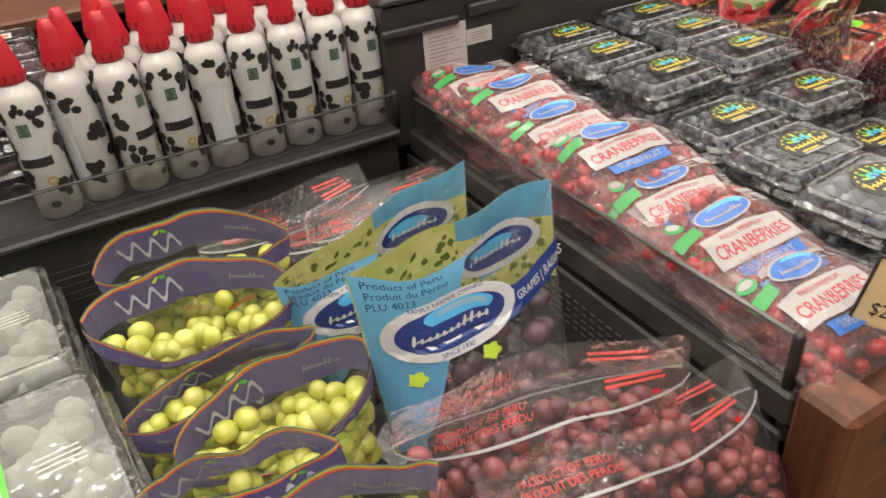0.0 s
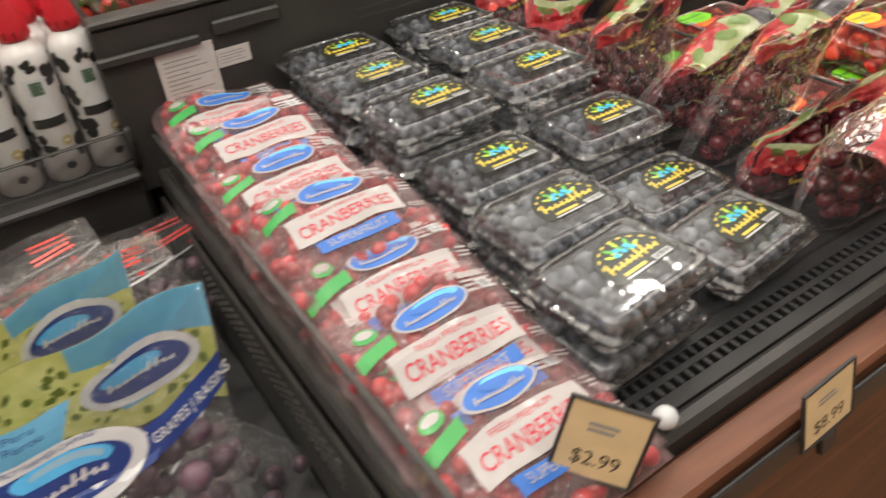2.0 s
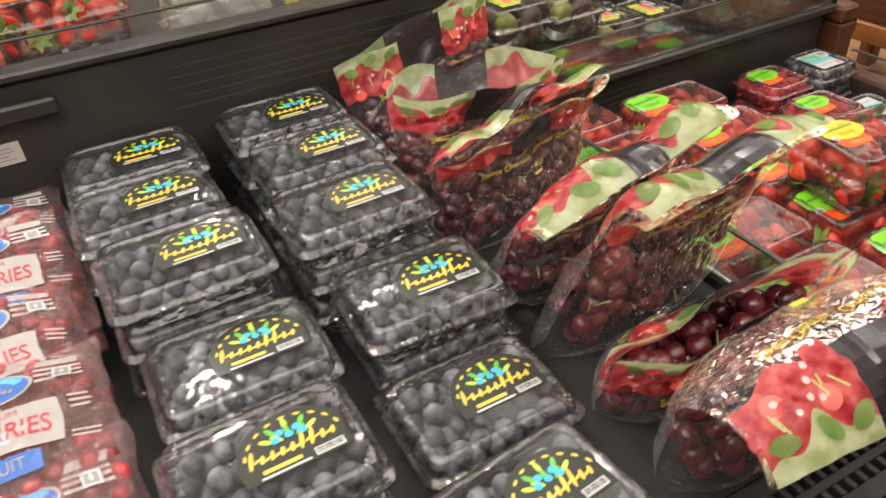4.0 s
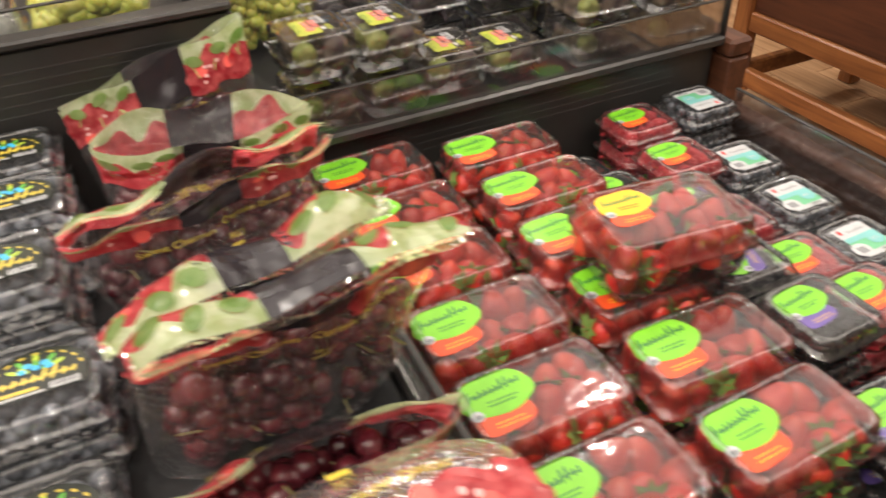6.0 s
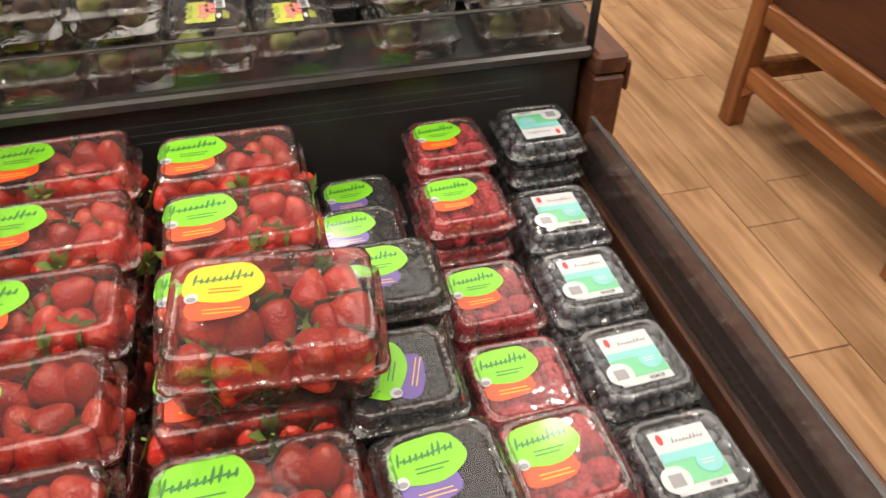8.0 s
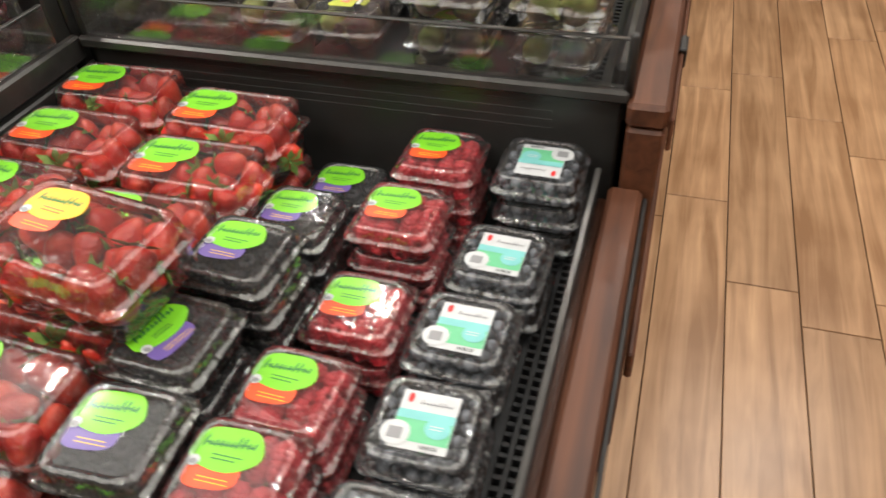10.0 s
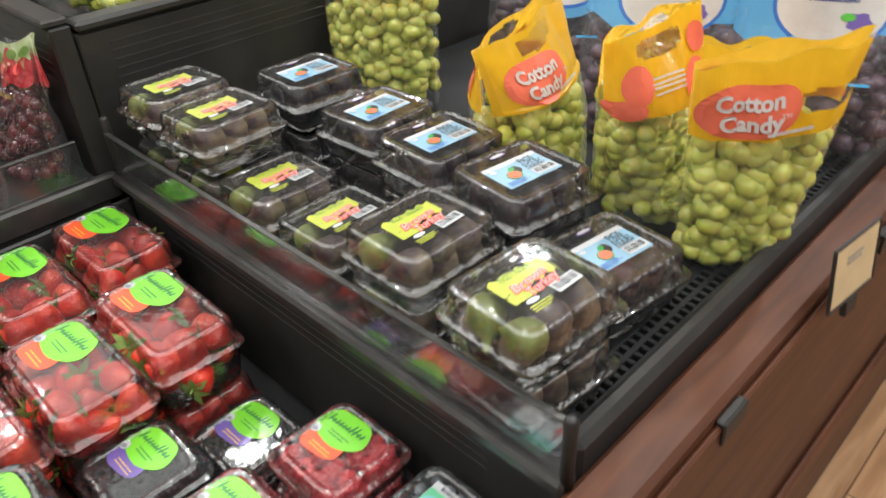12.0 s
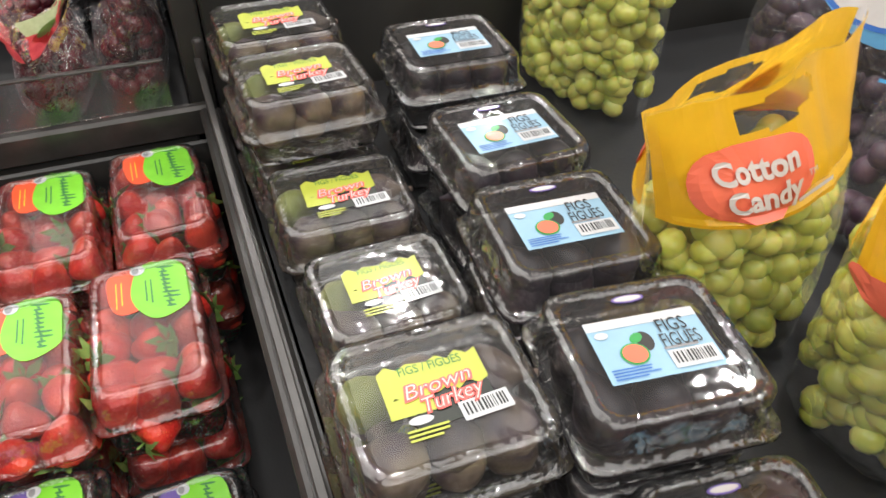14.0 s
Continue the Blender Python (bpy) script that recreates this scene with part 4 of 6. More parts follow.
def small_box(seed, kind, turn=0.0):
    rnd = random.Random(seed)
    w, d, h = 0.112, 0.112, 0.047
    label = {"raspberry": "clear plastic box of red raspberries with lime label", "blackberry": "clear plastic box of blackberries with a lime and purple label"}[kind]
    t = thing(kind + "_box", label, kind + " box", "boxed " + kind[:-1] + "ies")
    z = clamshell(t, w, d, h, 0.62, 0.016)
    if kind == "blackberry":
        part("pad", Geo().box(-w / 2 + 0.012, w / 2 - 0.012, -d / 2 + 0.012, d / 2 - 0.012, 0.003, 0.006, 0, 0.001), BLACKTRAY, t)
    n = 4
    for layer in range(2):
        for i in range(n):
            for j in range(n):
                if layer == 0 and 0 < i < n - 1 and 0 < j < n - 1:
                    continue
                x = (i - 1.5) * 0.0222 + rnd.uniform(-0.002, 0.002)
                y = (j - 1.5) * 0.0222 + rnd.uniform(-0.003, 0.003)
                me = (RASPBERRIES if kind == "raspberry" else BLACKBERRIES)[rnd.randrange(2)]
                part(kind, me, None, t, m=pose(x, y, ((h - 0.0190 if kind == "raspberry" else h - 0.0215) if layer else 0.014) + rnd.uniform(-0.003, 0.001), rnd.choice((90, 90, 180, 20)) + rnd.uniform(-30, 30), rnd.uniform(-30, 30), rnd.uniform(0, 360)))
    brand_label(t, z, -0.012, 0.013 if not turn else 0.0, 1.12, LIME, ORANGE if kind == "raspberry" else PURPLE, turn)
    return t


def blueberry_heap(seed, w, d, h, size, layers=2):
    rnd = random.Random(seed)
    g = Geo()
    spots = []
    nx, ny = int((w - 0.026) / (size * 1.95)), int((d - 0.026) / (size * 1.95))
    for layer in range(layers):
        for i in range(nx):
            for j in range(ny):
                spots.append(((i + 0.5 + (0.5 if (j + layer) % 2 else 0) - nx / 2 - 0.25) * (w - 0.026) / nx + rnd.uniform(-0.2, 0.2) * size,
                              (j + 0.5 - ny / 2) * (d - 0.026) / ny + rnd.uniform(-0.2, 0.2) * size,
                              (h - 0.005 - size * 1.05 - rnd.uniform(0, 0.4) * size) if layer == 0 else 0.004 + size * 1.1))
    it = iter(spots)
    heap(g, len(spots), lambda r: next(it), size, rnd, 0, None, (0.92, 1.02), 1)
    return g.mesh("blueberry_fill", [BLUEB, BLUED], True)


JUMBO = [blueberry_heap(i, 0.155, 0.121, 0.042, 0.0104) for i in range(3)]
PINT = [blueberry_heap(20 + i, 0.114, 0.114, 0.047, 0.0068) for i in range(2)]


def jumbo_box(k):
    w, d, h = 0.156, 0.121, 0.042
    t = thing("blueberry_box", "clear box of large blueberries with a dark dome label", "blueberry box", "boxed blueberries")
    z = clamshell(t, w, d, h, 0.55, 0.012, 0.0010)
    part("blueberry_fill", JUMBO[k], None, t, kind="stuff")
    p = Print(flat(z, 0.020, 0.004, 1.22))
    u, v = 0.020, 0.008
    p.blob(DOME, u, v - 0.012, 0.036, 0.034, 1, 2.1, 32, v_cut=-0.013)
    for i in range(9):
        a = radians(18 + 18 * i)
        p.blob(GOLD, u + 0.031 * math.cos(a), v - 0.012 + 0.029 * math.sin(a), 0.0026, 0.0012, 2, 2, 8, turn=a + math.pi / 2, rings=1)
    for i, (a, r) in enumerate(((30, 0.017), (58, 0.019), (90, 0.020), (122, 0.019), (150, 0.017), (45, 0.011), (135, 0.011), (90, 0.012))):
        a = radians(a)
        p.blob(LEAFINK if i % 2 else CHARTREUSE, u + r * math.cos(a), v - 0.004 + r * 0.8 * math.sin(a), 0.0048, 0.0019, 2, 2, 10, turn=a, rings=1)
    for a, r in ((60, 0.012), (115, 0.012), (28, 0.010), (152, 0.010), (88, 0.006)):
        a = radians(a)
        p.blob(CYAN, u + r * math.cos(a), v - 0.003 + r * 0.8 * math.sin(a), 0.0030, 0.0027, 3, 2, 12, rings=1)
    p.scrawl(GOLD, u - 0.001, v - 0.0085, 0.058, 0.0150, 2, 0.0, 9, 3)
    p.bars(GOLD, u - 0.010, v - 0.0185, 0.026, 0.004, 1, 2, 0.8)
    p.barcode(u + 0.019, v - 0.0200, 0.019, 0.0065, 2)
    p.bars(WHITE, u - 0.008, v - 0.0228, 0.034, 0.003, 1, 2, 0.6)
    p.done("label", t, "dark dome label with blue and green print")
    return t


def pint_box(k, flipped=False):
    w, d, h = 0.114, 0.114, 0.047
    t = thing("blueberry_box", "clear box of small blueberries with a white and mint label", "blueberry box", "boxed blueberries")
    z = clamshell(t, w, d, h, 0.55, 0.016)
    part("blueberry_fill", PINT[k], None, t, kind="stuff")
    p = Print(flat(z, 0, 0, 1.1))
    s = -1 if flipped else 1
    tn = math.pi if flipped else 0.0
    p.patch(WHITE, -0.026, 0.026, -0.030, 0.030, 1, 2, 2)
    p.patch(MINT, -0.0255, 0.0255, *((-0.022 * s, 0.006 * s) if s > 0 else (-0.006, 0.022)), 2, 2, 2)
    p.patch(AQUA, -0.0255, 0.0255, *((0.000, 0.009) if s > 0 else (-0.009, 0.000)), 3, 2, 2)
    p.blob(AQUA, 0.013 * s, -0.006 * s, 0.0115, 0.0105, 4, 2, 20)
    p.bars(WHITE, 0.013 * s, -0.006 * s, 0.014, 0.006, 2, 5, 0.35, tn)
    p.blob(WHITE, -0.022 * s, -0.016 * s, 0.0130, 0.0125, 4, 2.2, 20)
    p.patch(GREY, -0.022 * s - 0.0062, -0.022 * s + 0.0062, -0.0165 * s - 0.0058, -0.0165 * s + 0.0058, 5, 1, 1)
    p.scrawl(GREY, 0.006 * s, 0.018 * s, 0.030, 0.006, 2, tn, 9, 7)
    p.blob(RED, -0.018 * s, 0.022 * s, 0.0028, 0.0055, 2, 2, 10, rings=1)
    p.barcode(0.010 * s, -0.0262 * s, 0.018, 0.006, 2, tn)
    p.done("label", t, "white and mint green label")
    return t


def fig_mesh(seed, skin):
    g = Geo()
    rnd = random.Random(seed)
    R = rnd.uniform(0.0175, 0.0195)
    revolve(g, [(R * k, R * z) for k, z in ((0.2, -1.0), (0.62, -0.9), (0.92, -0.55), (1.0, -0.1), (0.9, 0.35), (0.62, 0.8), (0.32, 1.2), (0.16, 1.6), (0.13, 1.85))], 14)
    return g.mesh("fig", [skin], True)


FIGS = [fig_mesh(i, FIG) for i in range(3)]
DARKFIGS = [fig_mesh(i, DARKFIG) for i in range(2)]
GREENFIGS = [fig_mesh(7, FIGGREEN)]


def fig_box(seed, kind, green=0):
    """kind brown: yellow-green label; kind black: pale blue label. The print runs towards the north."""
    rnd = random.Random(seed)
    w, d, h = (0.120, 0.134, 0.064) if kind == "brown" else (0.124, 0.130, 0.066)
    name = {"brown": "clear box of brown figs with a yellow-green label", "black": "clear box of dark figs with a pale blue label"}[kind]
    t = thing("fig_box", name, "fig box", "boxed figs")
    z = clamshell(t, w, d, h, 0.5, 0.015, 0.0016)
    k = 0
    for layer in range(2):
        for i in range(2):
            for j in range(3):
                x = (i - 0.5) * 0.042 + rnd.uniform(-0.004, 0.004)
                y = (j - 1) * 0.036 + rnd.uniform(-0.003, 0.003)
                zz = 0.024 if layer == 0 else h - 0.027
                src = GREENFIGS if layer and k < green else (FIGS if kind == "brown" else DARKFIGS)
                k += layer
                part("fig", src[rnd.randrange(len(src))], None, t, m=pose(x, y, zz, rnd.uniform(45, 125), rnd.uniform(-20, 20), (90 if i else -90) + rnd.uniform(110, 250)))
    if kind == "black":
        part("pad", Geo().box(-w / 2 + 0.014, w / 2 - 0.014, -d / 2 + 0.014, d / 2 - 0.014, 0.0028, 0.006, 0, 0.001), BLACKTRAY, t)
    k = 1.0 if kind == "brown" else 1.12
    p = Print(lambda u, v, lift: (-v * k, u * k, z + lift))
    if kind == "brown":
        p.patch(DOME, -0.020, 0.030, -0.022, 0.022, 1, 2, 2)
        p.patch(LIMEBROWN, -0.033, 0.031, 0.000, 0.024, 2, 10, 3, lambda u, v: (u, v + 0.0025 * math.sin(u * 420)))
        p.patch(LIMEBROWN, -0.033, -0.006, -0.012, 0.001, 2, 6, 2)
        p.words(LIMEDARK, "FIGS / FIGUES", 0.0, 0.0195, 0.009, 3, width=0.040)
        p.words(PINKRED, "Brown", -0.001, 0.0045, 0.0150, 4, width=0.047, shear=0.3, turn=0.10, bold=0.06)
        p.words(PINKRED, "Turkey", 0.004, -0.0070, 0.0150, 4, width=0.045, shear=0.3, turn=0.10, bold=0.06)
        p.words(CREAM, "Brown", -0.001, 0.0045, 0.0145, 5, width=0.044, shear=0.3, turn=0.10, bold=-0.012)
        p.words(CREAM, "Turkey", 0.004, -0.0070, 0.0145, 5, width=0.042, shear=0.3, turn=0.10, bold=-0.012)
        p.blob(WHITE, -0.017, -0.0165, 0.0075, 0.0030, 3, 2, 14, rings=1)
        p.bars(LIMEBROWN, -0.014, -0.0255, 0.026, 0.009, 3, 3, 0.5)
        p.barcode(0.022, -0.018, 0.031, 0.0135, 3, 0.05)
    else:
        p.patch(SKY, -0.033, 0.033, -0.0215, 0.0215, 1, 2, 2)
        p.patch(WHITE, -0.033, 0.033, 0.0150, 0.0215, 2, 2, 1)
        p.words(INK, "FIGS", 0.015, 0.0105, 0.0135, 4, width=0.017)
        p.words(INK, "FIGUES", 0.016, 0.0000, 0.0135, 4, width=0.023)
        p.bars(GREY, 0.014, -0.0045, 0.020, 0.003, 1, 3, 0.6)
        p.blob(INK, -0.004, 0.0030, 0.0050, 0.0070, 2, 2, 16)
        p.blob(GREENINK, -0.008, 0.0060, 0.0045, 0.0030, 2.5, 2, 12, turn=0.6, rings=1)
        p.blob(GREENINK, -0.013, -0.0045, 0.0082, 0.0074, 3, 2, 18, rings=1)
        p.blob(CORAL, -0.013, -0.0045, 0.0070, 0.0063, 4, 2, 18, rings=1)
        p.barcode(0.018, -0.0125, 0.027, 0.0120, 3)
        p.bars(OCEAN, -0.017, -0.0160, 0.026, 0.008, 4, 3, 0.4)
        p.blob(WHITE, -0.026, 0.0110, 0.004, 0.0025, 3, 2, 10, rings=1)
        p.blob(PURPLE, 0.000, 0.0345, 0.0100, 0.0030, 3, 2, 14)
        p.blob(CREAM, 0.000, 0.0345, 0.0085, 0.0020, 4, 2, 14, rings=1)
    p.done("label", t, "yellow-green fig label" if kind == "brown" else "pale blue fig label")
    return t


def used(first, places):
    """Move the first of a kind to the first place and copy it to the rest."""
    for i, m in enumerate(places):
        if i == 0:
            first.matrix_basis = m
        else:
            copy_thing(first, m)


def stack(tops, deck, height, makers):
    """tops: (x, y, top height, turn, which maker). Fills each stack from the deck up."""
    jobs = {}
    for i, (x, y, top, turn, which) in enumerate(tops):
        n = max(1, round((top - deck) / height))
        step = (top - deck - height) / max(1, n - 1)
        for k in range(n):
            zz = top - height if n == 1 else deck + 0.001 + k * step
            wob = math.sin(i * 2.3 + k * 1.7)
            jobs.setdefault(which if k == n - 1 else (which if which in (0, 1, 2) else 0), []).append(pose(x + 0.002 * wob * (k < n - 1), y + 0.003 * math.cos(i + k) * (k < n - 1), zz, 0, 0, turn + 1.2 * wob))
    for which, ms in jobs.items():
        used(makers[which](), ms)


AX, BX = -0.708, -0.512
strawberries = [(AX, 0.990, .784, 0, 0), (AX + .004, 0.873, .778, 1, 1), (AX, 0.757, .772, -1, 2), (AX, 0.630, .782, 0, 0), (AX + .002, 0.520, .774, 1, 1), (AX, 0.404, .770, 0, 2),
                (BX, 0.962, .780, -1, 1), (BX + .006, 0.850, .773, 1, 2), (BX, 0.735, .772, 0, 0), (BX + .002, 0.620, .770, 0, 1), (BX, 0.506, .768, -1, 0), (BX + .004, 0.396, .752, 1, 2)]
stack(strawberries, ZB, 0.086, [lambda: strawberry_box(1), lambda: strawberry_box(2), lambda: strawberry_box(3)])
used(strawberry_box(9, True), [pose(-0.480, 0.634, 0.7700, 2, 1, -6)])

raspberries = [(-0.230, 0.992, .737, 0, 0), (-0.244, 0.868, .733, 0, 1), (-0.250, 0.738, .698, 0, 0), (-0.262, 0.598, .720, 0, 1), (-0.262, 0.496, .738, 2, 0), (-0.262, 0.372, .712, 0, 1)]
stack(raspberries, ZB, 0.047, [lambda: small_box(1, "raspberry"), lambda: small_box(2, "raspberry")])
blackberries = [(-0.360, 0.960, .683, 0, 0), (-0.376, 0.850, .718, 0, 0), (-0.366, 0.716, .776, -2, 0), (-0.380, 0.602, .764, 0, 3), (-0.366, 0.490, .763, 3, 0), (-0.372, 0.366, .715, 0, 0)]
stack(blackberries, ZB, 0.047, {0: lambda: small_box(5, "blackberry"), 3: lambda: small_box(6, "blackberry", radians(72))})
pints = [(-0.099, 0.998, .736, 0, 3), (-0.118, 0.858, .696, -1, 0), (-0.130, 0.735, .695, 0, 1), (-0.132, 0.612, .695, 1, 0), (-0.136, 0.488, .699, 2, 1), (-0.140, 0.362, .696, 3, 0)]
stack(pints, ZB, 0.047, {0: lambda: pint_box(0), 1: lambda: pint_box(1), 3: lambda: pint_box(1, True)})

jumbos = [(-1.345, 0.982, .930, 0, 0), (-1.350, 0.875, .929, 2, 1), (-1.338, 0.752, .930, 0, 2), (-1.326, 0.634, .889, -1, 0), (-1.337, 0.510, .891, 2, 1), (-1.363, 0.388, .898, 5, 2),
          (-1.158, 0.984, .932, 1, 1), (-1.152, 0.884, .925, 0, 2), (-1.164, 0.757, .926, 1, 0), (-1.145, 0.640, .885, -1, 1), (-1.155, 0.520, .845, 1, 2), (-1.176, 0.398, .853, 6, 0)]
stack(jumbos, ZD, 0.042, [lambda: jumbo_box(0), lambda: jumbo_box(1), lambda: jumbo_box(2)])

brown = [(-0.728, 1.142, .946, 0, 0), (-0.620, 1.144, .940, 3, 1), (-0.515, 1.150, .876, 0, 0), (-0.405, 1.157, .862, 0, 1), (-0.247, 1.140, .924, 0, 0), (-0.098, 1.128, .930, -5, 3)]
stack(brown, ZD, 0.064, {0: lambda: fig_box(1, "brown", 1), 1: lambda: fig_box(2, "brown", 2), 3: lambda: fig_box(3, "brown", 4)})
black = [(-0.632, 1.296, .942, -3, 0), (-0.482, 1.292, .929, 2, 1), (-0.352, 1.276, .934, -4, 0), (-0.226, 1.270, .936, -8, 1), (-0.114, 1.278, .882, -8, 0)]
stack(black, ZD, 0.066, {0: lambda: fig_box(11, "black"), 1: lambda: fig_box(12, "black")})

# ---- bags ----


class Bag:
    """A film bag: front faces -y, width along x, height along z. open_top keeps the mouth apart."""

    def __init__(self, w, h, t, seed, head=0.35, open_top=0.0, sealed=False, wave=0.010, foot=0.55, power=4, taper=0.06, curl=0.0, low=0.0):
        self.w, self.h, self.t, self.seed = w, h, t, seed
        self.curl, self.low = curl, low
        self.head, self.open_top, self.sealed, self.wave, self.foot, self.power, self.taper = head, open_top, sealed, wave, foot, power, taper

    def thick(self, u, v):
        a = 1 - self.head
        if self.sealed:
            b = max(0.0, 1 - abs(2 * v - 1) ** 3) ** 0.6
        elif v < a:
            q = v / a
            b = self.foot + (1 - self.foot) * math.sin(math.pi * min(1, q * 0.9 + 0.1))
        else:
            q = min(1.0, (v - a) / (1 - a))
            e = self.foot + (1 - self.foot) * math.sin(math.pi * 1.0)
            b = e * (1 - q) ** 1.3 + self.open_top * q
        return self.t * b * max(0.0, 1 - abs(2 * u) ** self.power) ** 0.6

    def point(self, u, v, side, lift=0.0):
        s = self.seed
        k = noise.noise((u * 5 + s * 3.1, v * 4 - s, s * 0.7 + side * 2)) * self.wave * 0.8
        k2 = math.sin(u * 7 + s * 1.9) * self.wave * max(0.0, v - 0.5) * 1.6
        y = side * (self.thick(u, v) + 0.0006 + lift) + k * (0.35 if not self.sealed else 0.5) + k2
        z = self.h * v
        if side < 0:
            z -= self.low * (1 - (2 * u) ** 4) * v * v
        e = max(0.0, v - 0.62) / 0.38
        y -= self.curl * e * e
        z -= abs(self.curl) * 0.55 * e ** 3
        x = self.w * u * (1 - self.taper * max(0.0, v - 0.4) / 0.6) + 0.004 * noise.noise((v * 6, s * 2.0, 1.3))
        return (x, y, z)

    def sheet(self, root, material, nu=22, nv=20):
        for side, name in ((-1, "front_film"), (1, "back_film")):
            vs = [self.point(i / nu - 0.5, j / nv, side) for j in range(nv + 1) for i in range(nu + 1)]
            fs = [(j * (nu + 1) + i, j * (nu + 1) + i + 1, (j + 1) * (nu + 1) + i + 1, (j + 1) * (nu + 1) + i) for j in range(nv) for i in range(nu)]
            part(name, Geo().add(vs, fs), material, root, smooth=True)

    def front(self, base=0.0007):
        return Print(lambda u, v, lift: self.point(u / self.w, v / self.h, -1, lift + base))

    def back(self, base=0.0007):
        return Print(lambda u, v, lift: self.point(u / self.w, v / self.h, 1, lift + base))

    def fill(self, root, name, count, size, material, v0=0.05, v1=0.62, stems=0, squash=(0.95, 1.25), ball=None):
        rnd = random.Random(self.seed)

        def place(r):
            while True:
                u, v = r.uniform(-0.44, 0.44), r.uniform(v0, v1)
                lim = self.thick(u, v) - size * 1.25
                if lim > 0.0005 and self.w * (0.5 - abs(u)) > size * 1.3:
                    lim = max(lim, 0)
                    y = r.choice((-1, 1)) * lim * r.uniform(0.55, 1.0)
                    p = self.point(u, v, 0)
                    return (p[0], p[1] + y, max(p[2], size))

        g = Geo()
        heap(g, count, place, size, rnd, 0, ball, squash)
        for _ in range(stems):
            p = Vector(place(rnd))
            q = p + Vector((rnd.uniform(-0.03, 0.03), -0.006, rnd.uniform(-0.02, 0.03)))
            d = Vector((0.0008, 0, 0.0008))
            g.add([p - d, p + d, q + d, q - d], [(0, 1, 2, 3)], 1)
        part(name, g, [material, STEM], root, smooth=True, kind="stuff")


class Pouch(Bag):
    """A limp bag hung between four corners: b0, b1 at the foot and t0, t1 at the ends of the rim, with an open mouth and a rim that may flop over.

    Corners are relative to the bag's origin. front_open and back_open part the mouth, dip and rise bend the two rims, flop (degrees) rolls the last fold metres forward.
    """

    def __init__(self, b0, b1, t0, t1, t, seed, mouth=0.55, front_open=0.02, back_open=0.01, dip=0.0, rise=0.0, flop=0.0, fold=0.06, wave=0.010, foot=0.6, power=3.0, bulge=0.0):
        self.b0, self.b1, self.t0, self.t1 = (Vector(p) for p in (b0, b1, t0, t1))
        self.w = ((self.t1 - self.t0).length + (self.b1 - self.b0).length) / 2
        self.up = ((self.t0 + self.t1) / 2 - (self.b0 + self.b1) / 2).normalized()
        right = (self.t1 - self.t0 + self.b1 - self.b0).normalized()
        self.n = right.cross(self.up).normalized()
        self.beta, self.fold = radians(flop), fold
        if flop:
            shift = self.arc(fold)
            self.t0, self.t1 = self.t0 - shift + self.up * fold, self.t1 - shift + self.up * fold
        self.h = ((self.t0 + self.t1) / 2 - (self.b0 + self.b1) / 2).length
        self.t, self.seed, self.mouth, self.front_open, self.back_open = t, seed, mouth, front_open, back_open
        self.dip, self.rise, self.wave, self.foot, self.power, self.bulge = dip, rise, wave, foot, power, bulge

    def arc(self, s):
        a = self.beta * s / self.fold
        r = self.fold / self.beta
        return self.n * (r * (1 - math.cos(a))) + self.up * (r * math.sin(a))

    def thick(self, u, v, side=-1):
        edge = max(0.0, 1 - abs(2 * u) ** self.power) ** 0.6
        q = min(1.0, v / self.mouth)
        body = self.foot + (1 - self.foot) * math.sin(math.pi * min(1.0, q * 0.85 + 0.15) ** 0.9) if q < 1 else self.foot * 0.9
        k = max(0.0, (v - self.mouth) / (1 - self.mouth))
        k = k * k * (3 - 2 * k)
        return (self.t * body * (1 - k) + (self.front_open if side < 0 else self.back_open) * k) * edge

    def point(self, u, v, side, lift=0.0):
        s, a = self.seed, u + 0.5
        top = max(0.0, v - 0.5) * 2
        arch = 1 - (2 * u) ** 2
        foot, rim = self.b0.lerp(self.b1, a), self.t0.lerp(self.t1, a)
        straight = 1.0 - (self.fold / self.h if self.beta else 0.0)
        n = self.n
        if self.beta and v > straight:
            d = (v - straight) * self.h
            p = foot.lerp(rim, straight) + self.arc(min(d, self.fold))
            ang = self.beta * min(1.0, d / self.fold)
            n = self.n * math.cos(ang) - self.up * math.sin(ang)
        else:
            p = foot.lerp(rim, v)
        lean = -self.dip if side < 0 else (self.rise if side > 0 else 0.0)
        p = p + self.up * (lean * arch * top * top)
        q = noise.noise((u * 4.2 + s * 3.1, v * 3.5 - s, s * 0.7 + side * (1 - 0.6 * top)))
        q2 = noise.noise((u * 11 + s, v * 8 + s * 2.3, side * 1.7 + s * 0.3))
        ripple = math.sin(u * 9 + s * 1.9) * 0.6 + math.sin(u * 17 + s * 0.7) * 0.35
        off = self.thick(u, v, side) + 0.0006 + lift
        p = p - n * (side * off) + n * (self.wave * (q * 0.5 + q2 * 0.22 + ripple * top * 0.45))
        p = p + self.up * (self.wave * 0.35 * top * math.sin(u * 13 + s * 2.7 + side))
        return (p.x, p.y, max(p.z, -0.0005))

    def inside(self, base=0.0007):
        """Print on the back sheet as it shows through the mouth."""
        return Print(lambda u, v, lift: self.point(u / self.w, v / self.h, 1, -lift - base))

